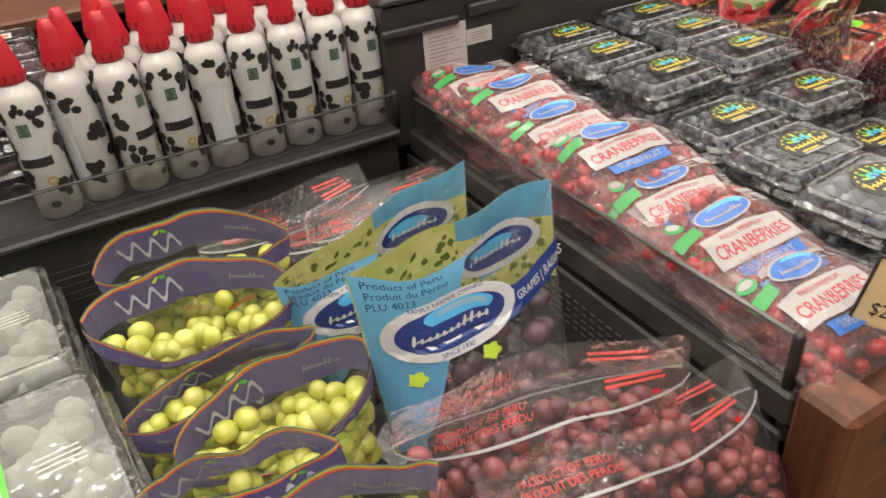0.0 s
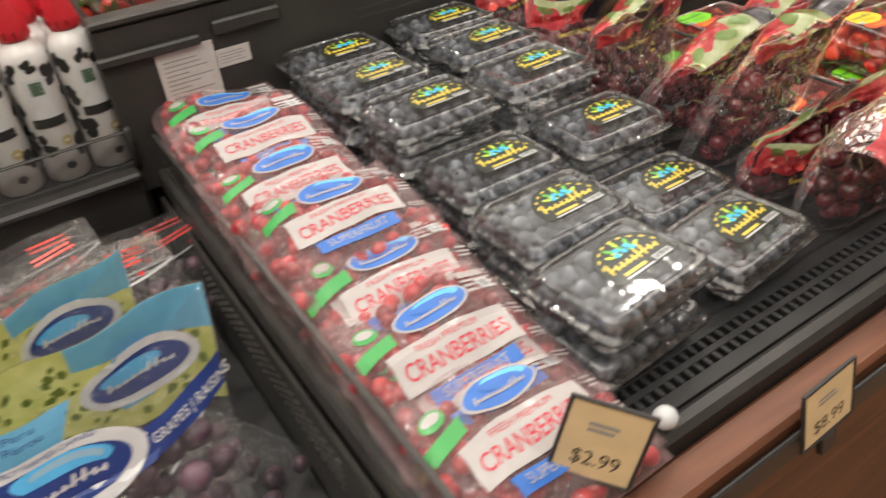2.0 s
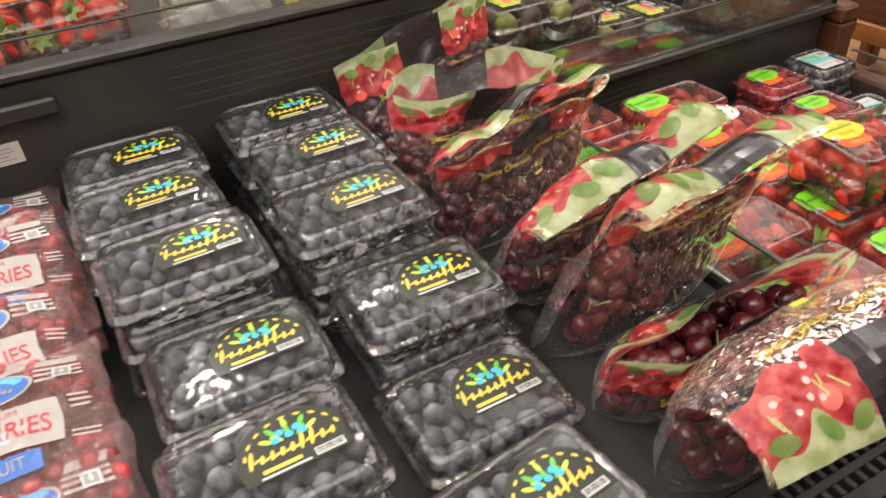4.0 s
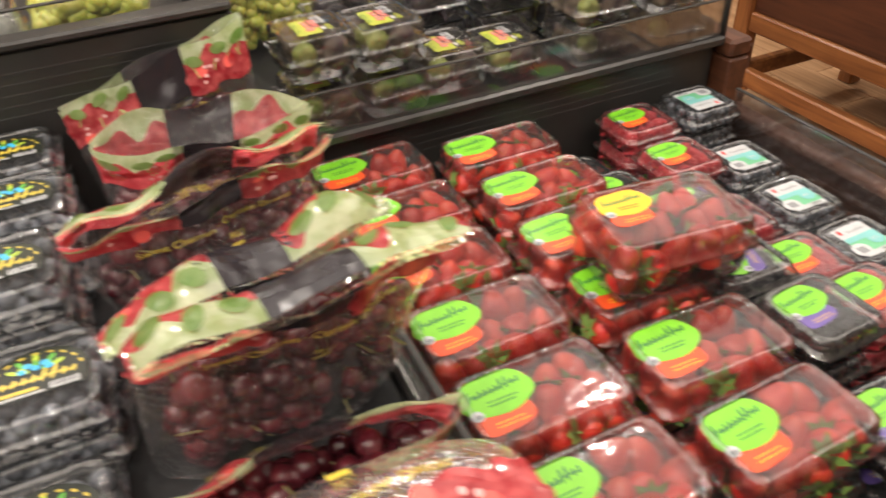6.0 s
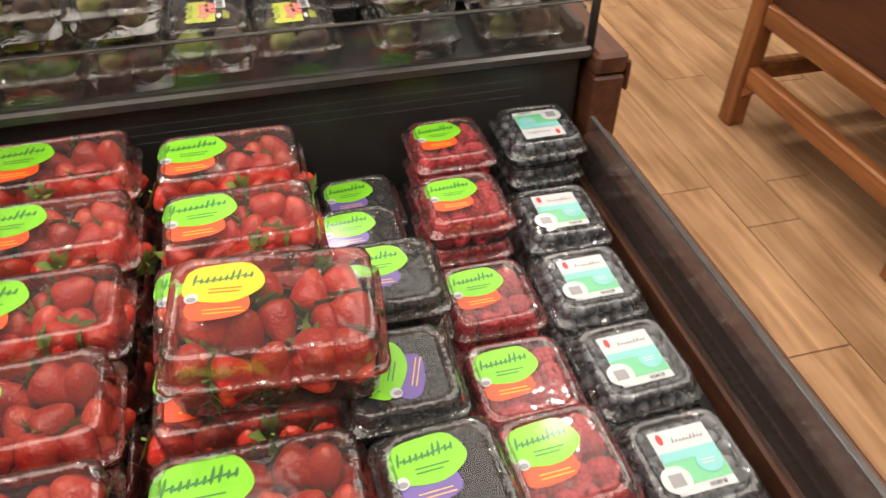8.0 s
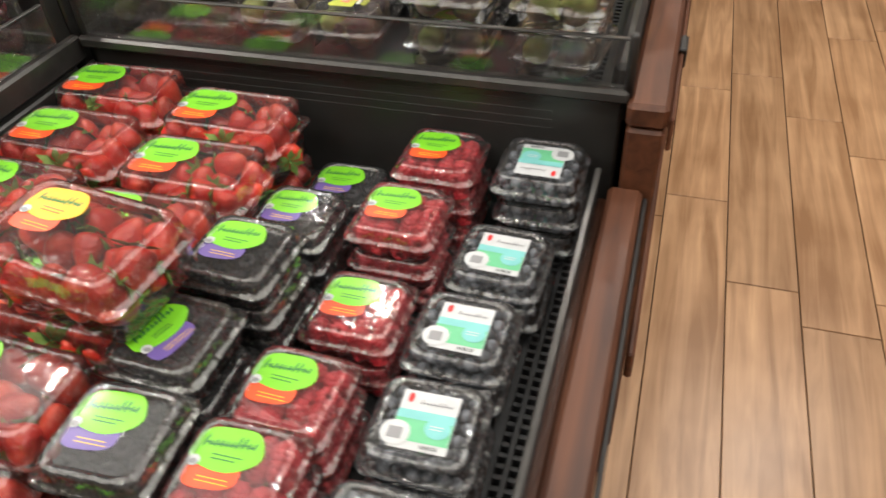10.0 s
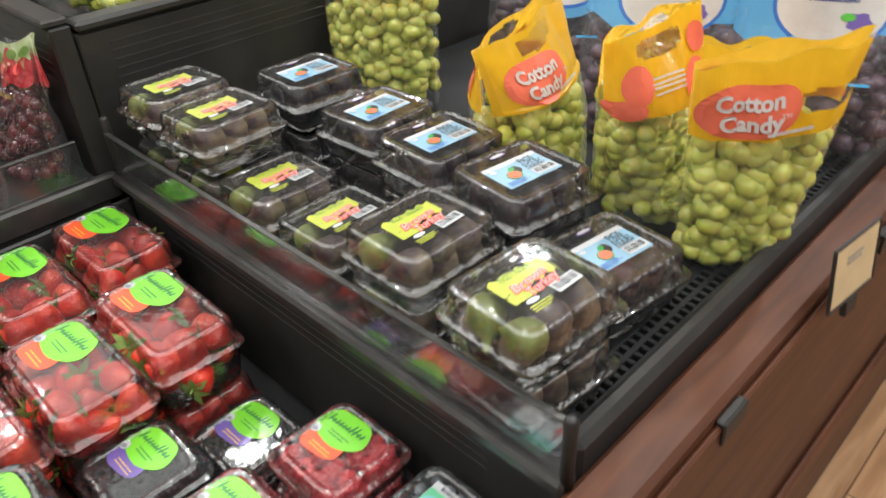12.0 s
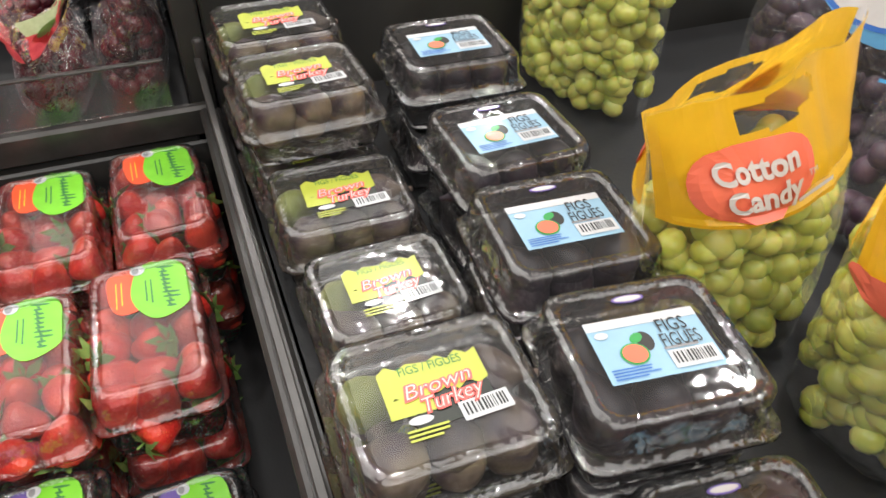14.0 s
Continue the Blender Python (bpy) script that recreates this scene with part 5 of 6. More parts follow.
    def fill(self, root, name, count, size, material, v0=0.05, v1=0.62, stems=0, squash=(0.95, 1.25), ball=None):
        rnd = random.Random(self.seed)

        def place(r):
            while True:
                u, v = r.uniform(-0.46, 0.46), r.uniform(v0, v1)
                side = r.choice((-1, -1, 1))
                lim = self.thick(u, v, side) - size * 1.15
                if lim > 0 and self.w * (0.5 - abs(u)) > size * 1.2:
                    p = Vector(self.point(u, v, 0)) - self.n * (side * lim * r.uniform(0.5, 1.0))
                    return (p.x, p.y, max(p.z, size))

        g = Geo()
        heap(g, count, place, size, rnd, 0, ball, squash)
        for _ in range(stems):
            p = Vector(place(rnd)) + self.n * size * 0.9
            q = p + Vector((rnd.uniform(-0.025, 0.025), rnd.uniform(-0.006, 0), rnd.uniform(-0.02, 0.03)))
            d = Vector((0.0008, 0, 0.0008))
            g.add([p - d, p + d, q + d, q - d], [(0, 1, 2, 3)], 1)
        part(name, g, [material, STEM], root, smooth=True, kind="stuff")


def cranberry_bag(seed, m):
    t = thing("cranberry_bag", "clear printed bag of fresh red cranberries", "cranberry bag", "bagged cranberries", m)
    b = Bag(0.192, 0.175, 0.030, seed, sealed=True, wave=0.013, power=5)
    b.sheet(t, CRANFILM)
    b.fill(t, "cranberry_fill", 120, 0.0085, CRAN, 0.06, 0.94, ball=BALL)
    p = b.front()
    p.patch(CRANWHITE, -0.062, 0.062, 0.052, 0.092, 1, 14, 5, lambda u, v: (u, v + 0.006 * (1 - (u / 0.062) ** 2) * (1 if v > 0.07 else 0.3)))
    p.words(CRANRED, "FRESH PREMIUM", 0.0, 0.0885, 0.0095, 2, width=0.066)
    p.words(CRANRED, "CRANBERRIES", 0.0, 0.0705, 0.0235, 2, width=0.108, bold=0.01)
    p.patch(OCEAN, -0.045, 0.045, 0.034, 0.050, 1, 10, 2)
    p.words(CRANWHITE, "SUPERFRUIT", 0.0, 0.0425, 0.0125, 2, width=0.068)
    p.blob(CRANWHITE, 0.004, 0.120, 0.041, 0.0165, 1, 2.1, 28)
    p.blob(OCEAN, 0.004, 0.120, 0.038, 0.0142, 2, 2.1, 28)
    p.blob(WAVE, 0.014, 0.127, 0.024, 0.0055, 3, 2.0, 20, turn=-0.1)
    p.blob(OCEAN, 0.008, 0.1235, 0.022, 0.0055, 4, 2.0, 20, turn=-0.1)
    p.scrawl(CRANWHITE, 0.002, 0.1165, 0.056, 0.0085, 5, 0.0, 13, 4)
    p.blob(GREENINK, -0.062, 0.128, 0.012, 0.009, 1, 2, 18)
    p.blob(CRANWHITE, -0.062, 0.130, 0.009, 0.005, 2, 2, 14, rings=1)
    p.patch(GREENINK, -0.082, -0.042, 0.098, 0.114, 1, 5, 2, lambda u, v: (u, v + 0.25 * (u + 0.06)))
    p.bars(CRANWHITE, 0.066, 0.140, 0.036, 0.010, 1, 1, 0.9)
    p.bars(CRANWHITE, 0.066, 0.124, 0.040, 0.020, 3, 1, 0.5)
    p.patch(WHITE, 0.060, 0.074, 0.114, 0.128, 2, 2, 2)
    p.patch(GREY, 0.062, 0.072, 0.116, 0.126, 3, 1, 1)
    p.bars(CRANWHITE, 0.078, 0.085, 0.018, 0.016, 3, 1, 0.4)
    p.bars(CRANWHITE, 0.078, 0.055, 0.022, 0.010, 2, 1, 0.4)
    p.done("print", t, "white, red and blue cranberry print")
    return t


CR_Y = (1.000, 0.893, 0.772, 0.672, 0.572, 0.465, 0.362)
CR_Z = (0.868, 0.868, 0.872, 0.872, 0.842, 0.838, 0.832)
for i, (y, z) in enumerate(zip(CR_Y, CR_Z)):
    cranberry_bag(i, pose(-1.527 + 0.006 * math.sin(i * 2.1), y - 0.118, z - 0.014 + 0.006 * (i % 2), -79 + 3 * math.sin(i * 1.7), 2 * math.cos(i), 3 * math.sin(i * 1.3)))
for i, y in enumerate((0.86, 0.70, 0.54, 0.40)):
    cranberry_bag(20 + i, pose(-1.527, y - 0.085, 0.834 - (0.004 if i == 3 else 0), -88, 0, 2 * math.sin(i)))
cranberry_bag(31, pose(-1.522, 0.176 + 0.09, 0.822, -100, 2, -3))


def cherry_bag(seed, b0, b1, t0, t1, **shape):
    """Corners in the room: feet b0, b1 and rim ends t0, t1."""
    o = (Vector(b0) + Vector(b1)) / 2
    t_ = thing("cherry_bag", "clear zip bag of dark cherries with red and green print", "cherry bag", "bagged cherries", Matrix.Translation(o))
    b = Pouch(*(Vector(q) - o for q in (b0, b1, t0, t1)), 0.042, seed, **shape)
    b.sheet(t_, FILM, 30, 28)
    b.fill(t_, "cherry_fill", 130, 0.0115, CHERRY, 0.04, 0.62, stems=12, squash=(0.9, 1.05))
    rnd = random.Random(seed)
    w, h = b.w, b.h
    z1 = h * 0.995
    deep = 0.054
    for face in ("front", "back"):
        q = b.front() if face == "front" else b.back(0.0014)
        q.patch(HEADBAND, -w * 0.16, w * 0.16, z1 - deep * 0.95, z1, 1, 12, 8)
        q.done(face + "_header", t_, "dark header between the printed corners")
        for s, side in ((-1, "left"), (1, "right")):
            p = b.front() if face == "front" else b.back(0.0014)
            ins = rnd.uniform(0.10, 0.15)
            u0, u1 = sorted((s * w * 0.494, s * w * ins))
            z0 = z1 - deep * rnd.uniform(0.9, 1.1)
            ph = rnd.uniform(0, 6)
            low = deep * 0.32
            edge = lambda u: z1 - low - low * (0.45 * math.sin(u * 85 + ph) + 0.30 * math.sin(u * 190 + ph * 2))
            p.patch(CHERRYART, u0, u1, 0.0, 1.0, 2, 30, 7, lambda u, v: (u, z0 + 0.004 * math.sin(u * 120 + ph) * (1 - v) + v * (edge(u) - z0)))
            for k in range(7):
                p.blob(PINKRED if k % 3 == 1 else CHERRYART, u0 + (u1 - u0) * (k + 0.5 + rnd.uniform(-0.3, 0.3)) / 7, z0 + deep * rnd.uniform(0.05, 0.5), 0.0075, 0.0070, 2.5 + 0.15 * k, 2, 14, rings=2)
            for k in range(5):
                p.blob(CHERRYPALE, u0 + (u1 - u0) * rnd.uniform(0.08, 0.92), z0 + deep * rnd.uniform(0.1, 0.55), 0.0026, 0.0022, 4, 2, 8, rings=1)
                p.bars(STEMINK, u0 + (u1 - u0) * rnd.uniform(0.1, 0.9), z0 + deep * rnd.uniform(0.35, 0.6), 0.014, 0.0014, 1, 4.2, 0.9, rnd.uniform(0.9, 2.2))
            p.patch(LEAFART, u0, u1, 0.0, 1.0, 2, 30, 4, lambda u, v: (u, edge(u) + v * (z1 - edge(u))))
            for k in range(3):
                p.blob(LEAFDARK, u0 + (u1 - u0) * (k + 0.4 + rnd.uniform(0, 0.3)) / 3, z1 - low * rnd.uniform(0.6, 1.2), 0.0105, 0.0062, 5.5 + 0.1 * k, 1.8, 12, turn=rnd.uniform(-0.9, 0.9), rings=2)
            p.done(side + "_" + face + "_print", t_, "red cherry print with a pale green leaf border")
        p = b.front() if face == "front" else b.back()
        p.words(GOLD, "Sweet Cherries · Cerises Douces", 0.0, z1 - deep - 0.012, 0.0105, 3, width=w * 0.62)
        p.words(GOLD, "PLU", w * 0.06, z1 - deep - 0.033, 0.0085, 3)
        p.bars(GOLD, w * 0.06, z1 - deep - 0.042, 0.016, 0.004, 1, 3, 0.7)
        p.done(face + "_lettering", t_, "small yellow lettering")
    return t_


cherry_bag(40, (-1.050, 0.985, 0.802), (-0.845, 0.985, 0.802), (-1.072, 1.020, 0.950), (-0.838, 1.018, 1.022), wave=0.012, front_open=0.012, back_open=0.006, rise=0.006)
cherry_bag(41, (-1.045, 0.905, 0.803), (-0.845, 0.900, 0.803), (-1.045, 0.905, 0.955), (-0.800, 0.890, 0.950), wave=0.014, front_open=0.040, back_open=0.050, dip=0.004)
cherry_bag(42, (-1.060, 0.775, 0.802), (-0.845, 0.800, 0.802), (-1.085, 0.690, 0.972), (-0.803, 0.790, 0.968), wave=0.016, flop=70, fold=0.040, front_open=0.016)
cherry_bag(43, (-1.060, 0.665, 0.803), (-0.845, 0.685, 0.803), (-1.062, 0.560, 0.945), (-0.815, 0.590, 0.985), wave=0.018, flop=100, fold=0.040, front_open=0.010)
cherry_bag(44, (-1.060, 0.572, 0.802), (-0.845, 0.590, 0.802), (-1.034, 0.468, 1.000), (-0.782, 0.505, 1.002), wave=0.014, flop=92, fold=0.038, front_open=0.012)
cherry_bag(45, (-1.060, 0.480, 0.803), (-0.845, 0.480, 0.803), (-1.060, 0.455, 0.885), (-0.830, 0.425, 0.925), wave=0.012, front_open=0.020, back_open=0.006, rise=0.018)
cherry_bag(46, (-1.062, 0.392, 0.802), (-0.845, 0.390, 0.802), (-1.070, 0.335, 0.905), (-0.822, 0.318, 0.948), wave=0.012, flop=118, fold=0.105, front_open=0.008)


def green_grape_bag(seed, b0, b1, t0, t1, **shape):
    o = (Vector(b0) + Vector(b1)) / 2
    t = thing("grape_bag", "open bag of green grapes with a violet striped band", "grape bag", "bagged green grapes", Matrix.Translation(o))
    b = Pouch(*(Vector(q) - o for q in (b0, b1, t0, t1)), 0.052, seed, mouth=0.72, power=2.2, foot=0.8, **shape)
    b.sheet(t, SOFTFILM, 26, 22)
    b.fill(t, "grape_fill", 230, 0.0118, GREENG, 0.10, 0.86, squash=(1.0, 1.3))
    h, w = b.h, b.w
    band = 0.038
    for p, name in ((b.front(), "front_band"), (b.back(), "back_band")):
        z = h * 0.995 - band
        p.patch(VIOLET, -w * 0.497, w * 0.497, z, h * 0.995 - 0.0062, 1, 28, 6)
        for q, c, k in ((h * 0.995 - 0.0018, VIOLET, 0.0018), (h * 0.995 - 0.0038, CHARTREUSE, 0.0020), (h * 0.995 - 0.0062, PINKRED, 0.0024)):
            p.patch(c, -w * 0.497, w * 0.497, q, q + k, 2, 28, 1)
        p.done(name, t, "violet band with pink and lime edge stripes")
    for q, name in ((b.front(0.0012), "front_mark"), (b.inside(0.0012), "back_mark")):
        q.step = 0.0004
        x = w * 0.20 if name == "back_mark" else w * 0.16
        s = 1 if name == "front_mark" else -1
        q.patch(PALEINK, s * x - 0.036, s * x + 0.036, -0.0026, 0.0026, 2, 64, 2, lambda u, v: (u, h * 0.995 - 0.0225 + v + 0.0072 * math.sin((u - s * x) * 300)))
        q.done(name, t, "pale wavy mark")
        for du, tilt, c in ((0.012, 0.5, CHARTREUSE), (0.020, -0.4, LEAFINK)):
            q = b.front(0.0012) if name == "front_mark" else b.inside(0.0012)
            q.blob(c, s * x + du, h * 0.995 - 0.0095, 0.0042, 0.0018, 3, 2, 10, turn=tilt, rings=1)
            q.done("leaf_mark", t)
        q = b.front(0.0012) if name == "front_mark" else b.inside(0.0012)
        q.scrawl(GREY, -s * w * 0.28, h * 0.995 - 0.022, 0.040, 0.008, 2, 0.0, 9, 6)
        q.done(name.replace("mark", "small_print"), t)
    p = b.front()
    p.words(ORANGE, "PLU 4022", -0.02, h * 0.995 - band - 0.022, 0.0085, 1, width=0.032)
    p.bars(ORANGE, 0.03, h * 0.995 - band - 0.030, 0.040, 0.006, 1, 1, 0.6)
    p.done("print", t)
    return t


for i, (b0, b1, t0, t1, shape) in enumerate((
        ((-2.140, 0.880, 0.603), (-1.935, 0.885, 0.603), (-2.168, 0.835, 0.850), (-1.918, 0.850, 0.812), dict(front_open=0.035, back_open=0.050, rise=0.030, dip=0.010)),
        ((-2.170, 0.760, 0.604), (-1.960, 0.745, 0.604), (-2.195, 0.752, 0.838), (-1.962, 0.690, 0.838), dict(front_open=0.052, back_open=0.062, rise=0.016, dip=0.026)),
        ((-2.175, 0.655, 0.603), (-1.965, 0.640, 0.603), (-2.192, 0.640, 0.775), (-1.968, 0.632, 0.818), dict(front_open=0.026, back_open=0.024, rise=0.004, dip=0.012)),
        ((-2.140, 0.560, 0.640), (-1.950, 0.545, 0.640), (-2.150, 0.545, 0.790), (-1.938, 0.535, 0.836), dict(front_open=0.050, back_open=0.045, rise=0.018, dip=0.030)),
        ((-2.170, 0.470, 0.603), (-1.990, 0.460, 0.603), (-2.190, 0.490, 0.818), (-2.010, 0.460, 0.815), dict(front_open=0.022, back_open=0.020, rise=0.010, dip=0.004)),
        ((-2.160, 0.385, 0.603), (-1.970, 0.370, 0.603), (-2.175, 0.395, 0.800), (-1.955, 0.360, 0.838), dict(front_open=0.040, back_open=0.030, rise=0.020, dip=0.014)))):
    green_grape_bag(60 + i, b0, b1, t0, t1, wave=0.012, **shape)


def blue_grape_bag(seed, b0, b1, t0, t1, **shape):
    o = (Vector(b0) + Vector(b1)) / 2
    t = thing("grape_bag", "bag of dark seedless grapes with blue and vineyard print", "grape bag", "bagged dark grapes", Matrix.Translation(o))
    b = Pouch(*(Vector(q) - o for q in (b0, b1, t0, t1)), 0.052, seed, mouth=0.62, power=3.0, foot=0.62, **shape)
    w, h = b.w, b.h
    b.sheet(t, FILM, 26, 24)
    b.fill(t, "grape_fill", 120, 0.0135, DARKG, 0.05, 0.60)
    p = b.front()
    # blue panel down the west side, bounded by a curve that falls from the rim to the foot
    p.patch(BAGBLUE, 0.0, 1.0, 0.0, 1.0, 1, 14, 30, lambda a, s: (-w * 0.496 + a * w * (0.12 + 0.42 * max(0.0, s - 0.12) ** 0.75), h * (0.16 + 0.835 * s)))
    p.patch(NAVY, 0.0, 1.0, 0.0, 1.0, 3, 18, 5, lambda a, s: (0.010 + a * (w * 0.494 - 0.010), h * (0.655 + 0.075 * a) + (s - 0.5) * h * (0.130 - 0.025 * a)))
    p.words(PRINTWHITE, "GRAPES | RAISINS", 0.083, h * 0.700, 0.0150, 4, width=0.074, turn=0.13, bold=0.015)
    p.bars(PRINTWHITE, 0.030, h * 0.712, 0.036, 0.004, 1, 4, 0.7, 0.15)
    p.words(NAVY, "Product of Peru", -w * 0.29, h * 0.955, 0.0135, 2, width=0.078)
    p.words(NAVY, "Produit du Pérou", -w * 0.28, h * 0.905, 0.0135, 2, width=0.081)
    p.words(NAVY, "PLU 4023", -w * 0.36, h * 0.855, 0.0135, 2, width=0.047)
    cx, cz = -0.030, h * 0.700
    p.blob(PRINTWHITE, cx, cz, 0.073, 0.040, 5, 2.1, 32)
    p.blob(NAVY, cx, cz - 0.001, 0.060, 0.0280, 6, 2.1, 30)
    p.words(NAVY, "FAMILY FARMER OWNED", cx, cz + 0.0325, 0.0085, 6, width=0.080)
    p.words(NAVY, "SINCE 1930", cx, cz - 0.0335, 0.0080, 6, width=0.038)
    p.blob(WAVE, cx + 0.010, cz + 0.012, 0.038, 0.015, 7, 2.0, 22, turn=-0.12)
    p.blob(SKY, cx + 0.014, cz + 0.014, 0.028, 0.0095, 8, 2.0, 22, turn=-0.15)
    p.blob(WAVE, cx + 0.012, cz + 0.009, 0.026, 0.0070, 8.5, 2.0, 22, turn=-0.15)
    p.blob(NAVY, cx - 0.002, cz - 0.006, 0.050, 0.0130, 9, 2.2, 24)
    p.scrawl(PRINTWHITE, cx - 0.002, cz - 0.007, 0.088, 0.0150, 10, 0.03, 11, 4)
    for du, dv in ((0.034, -0.048), (-0.048, -0.052)):
        p.blob(CHARTREUSE, cx + du, cz + dv, 0.0100, 0.0085, 5, 2, 14, lobes=0.2)
    p.done("front_print", t, "light blue print with an oval mark and navy band")
    q = b.inside()
    q.patch(FIELD, -w * 0.496, w * 0.496, h * 0.62, h * 0.995, 1, 24, 14)
    for k in range(110):
        r = random.Random(seed * 50 + k)
        q.blob(FIELDDARK if k % 3 else FIELDPALE, r.uniform(-0.46, 0.46) * w, h * r.uniform(0.64, 0.96), r.uniform(0.002, 0.006), r.uniform(0.002, 0.0045), 1.2 + 0.008 * k, 2, 9, lobes=0.12, turn=r.uniform(0, 3), rings=1)
    q.patch(BAGBLUE, 0.0, 1.0, 0.0, 1.0, 2.5, 16, 10, lambda a, s: (w * (0.02 + 0.476 * a), h * (0.995 - (0.085 + 0.055 * a) * (1 - s))))
    q.patch(BAGBLUE, 0.0, 1.0, 0.0, 1.0, 2.4, 6, 12, lambda a, s: (w * (0.13 - 0.05 * s) + a * 0.028 + 0.02 * s * s, h * (0.70 + 0.22 * s)))
    q.blob(PRINTWHITE, 0.052, h * 0.80, 0.050, 0.026, 3, 2, 24)
    q.blob(NAVY, 0.052, h * 0.80, 0.042, 0.018, 4, 2, 24)
    q.blob(WAVE, 0.045, h * 0.82, 0.026, 0.008, 5, 2, 20)
    q.scrawl(PRINTWHITE, 0.052, h * 0.795, 0.060, 0.010, 6, 0.0, 9, 4)
    q.done("back_print", t, "vineyard print with a blue corner")
    return t


blue_grape_bag(80, (-1.935, 0.505, 0.665), (-1.735, 0.460, 0.665), (-1.948, 0.548, 0.920), (-1.694, 0.556, 0.945), wave=0.010, front_open=0.016, back_open=0.012, dip=0.034)
blue_grape_bag(81, (-1.955, 0.680, 0.650), (-1.770, 0.610, 0.650), (-1.990, 0.690, 0.845), (-1.738, 0.668, 0.938), wave=0.010, front_open=0.014, back_open=0.012, dip=0.034)
blue_grape_bag(82, (-1.850, 0.480, 0.604), (-1.660, 0.500, 0.604), (-1.830, 0.410, 0.690), (-1.662, 0.430, 0.700), wave=0.016, front_open=0.010, back_open=0.010)


def red_grape_bag(seed, m, grape=None, count=90):
    t = thing("grape_bag", "clear zip bag of red grapes with red print", "grape bag", "bagged red grapes", m)
    w, h = 0.300, 0.184
    b = Bag(w, h, 0.050, seed, head=0.36, open_top=0.30, wave=0.022, foot=0.6, low=0.012)
    b.sheet(t, FILM, 26, 22)
    b.fill(t, "grape_fill", int(count * 1.25), 0.0098, grape or REDG, 0.05, 0.70)
    for p, name in ((b.front(), "front_print"), (b.back(), "back_print")):
        p.patch(WHITE, -w * 0.495, w * 0.495, h * 0.745, h * 0.762, 1, 24, 1, lambda u, v: (u, v + 0.5 * u * u - 0.004))
        p.patch(SOFTFILM, -w * 0.495, w * 0.495, h * 0.77, h * 0.990, 2, 20, 3)
        p.words(PINKRED, "PRODUCT OF PERU", -w * 0.22, h * 0.895, 0.0118, 3, width=0.092)
        p.words(PINKRED, "PRODUIT DES PEROU", -w * 0.21, h * 0.830, 0.0118, 3, width=0.100)
        p.bars(PINKRED, w * 0.32, h * 0.900, 0.072, 0.013, 2, 3, 0.55)
        p.blob(RED, w * 0.36, h * 0.80, 0.004, 0.003, 3, 2, 12)
        p.done(name, t, "red print and white zip line")
    return t


for i, (x, y, z, lean, yaw, roll, c) in enumerate(((-1.838, 0.345, 0.684, -14, -16, -3, 170), (-1.775, 0.262, 0.650, -24, -10, -8, 160), (-1.875, 0.930, 0.622, -18, 2, -3, 50), (-1.800, 0.800, 0.650, -22, -20, -12, 60), (-1.740, 0.880, 0.620, -14, 10, 0, 50), (-1.745, 0.500, 0.610, -60, 40, 0, 40))):
    red_grape_bag(90 + i, pose(x, y, z, lean, roll, yaw), None if i < 2 else DARKG, c)


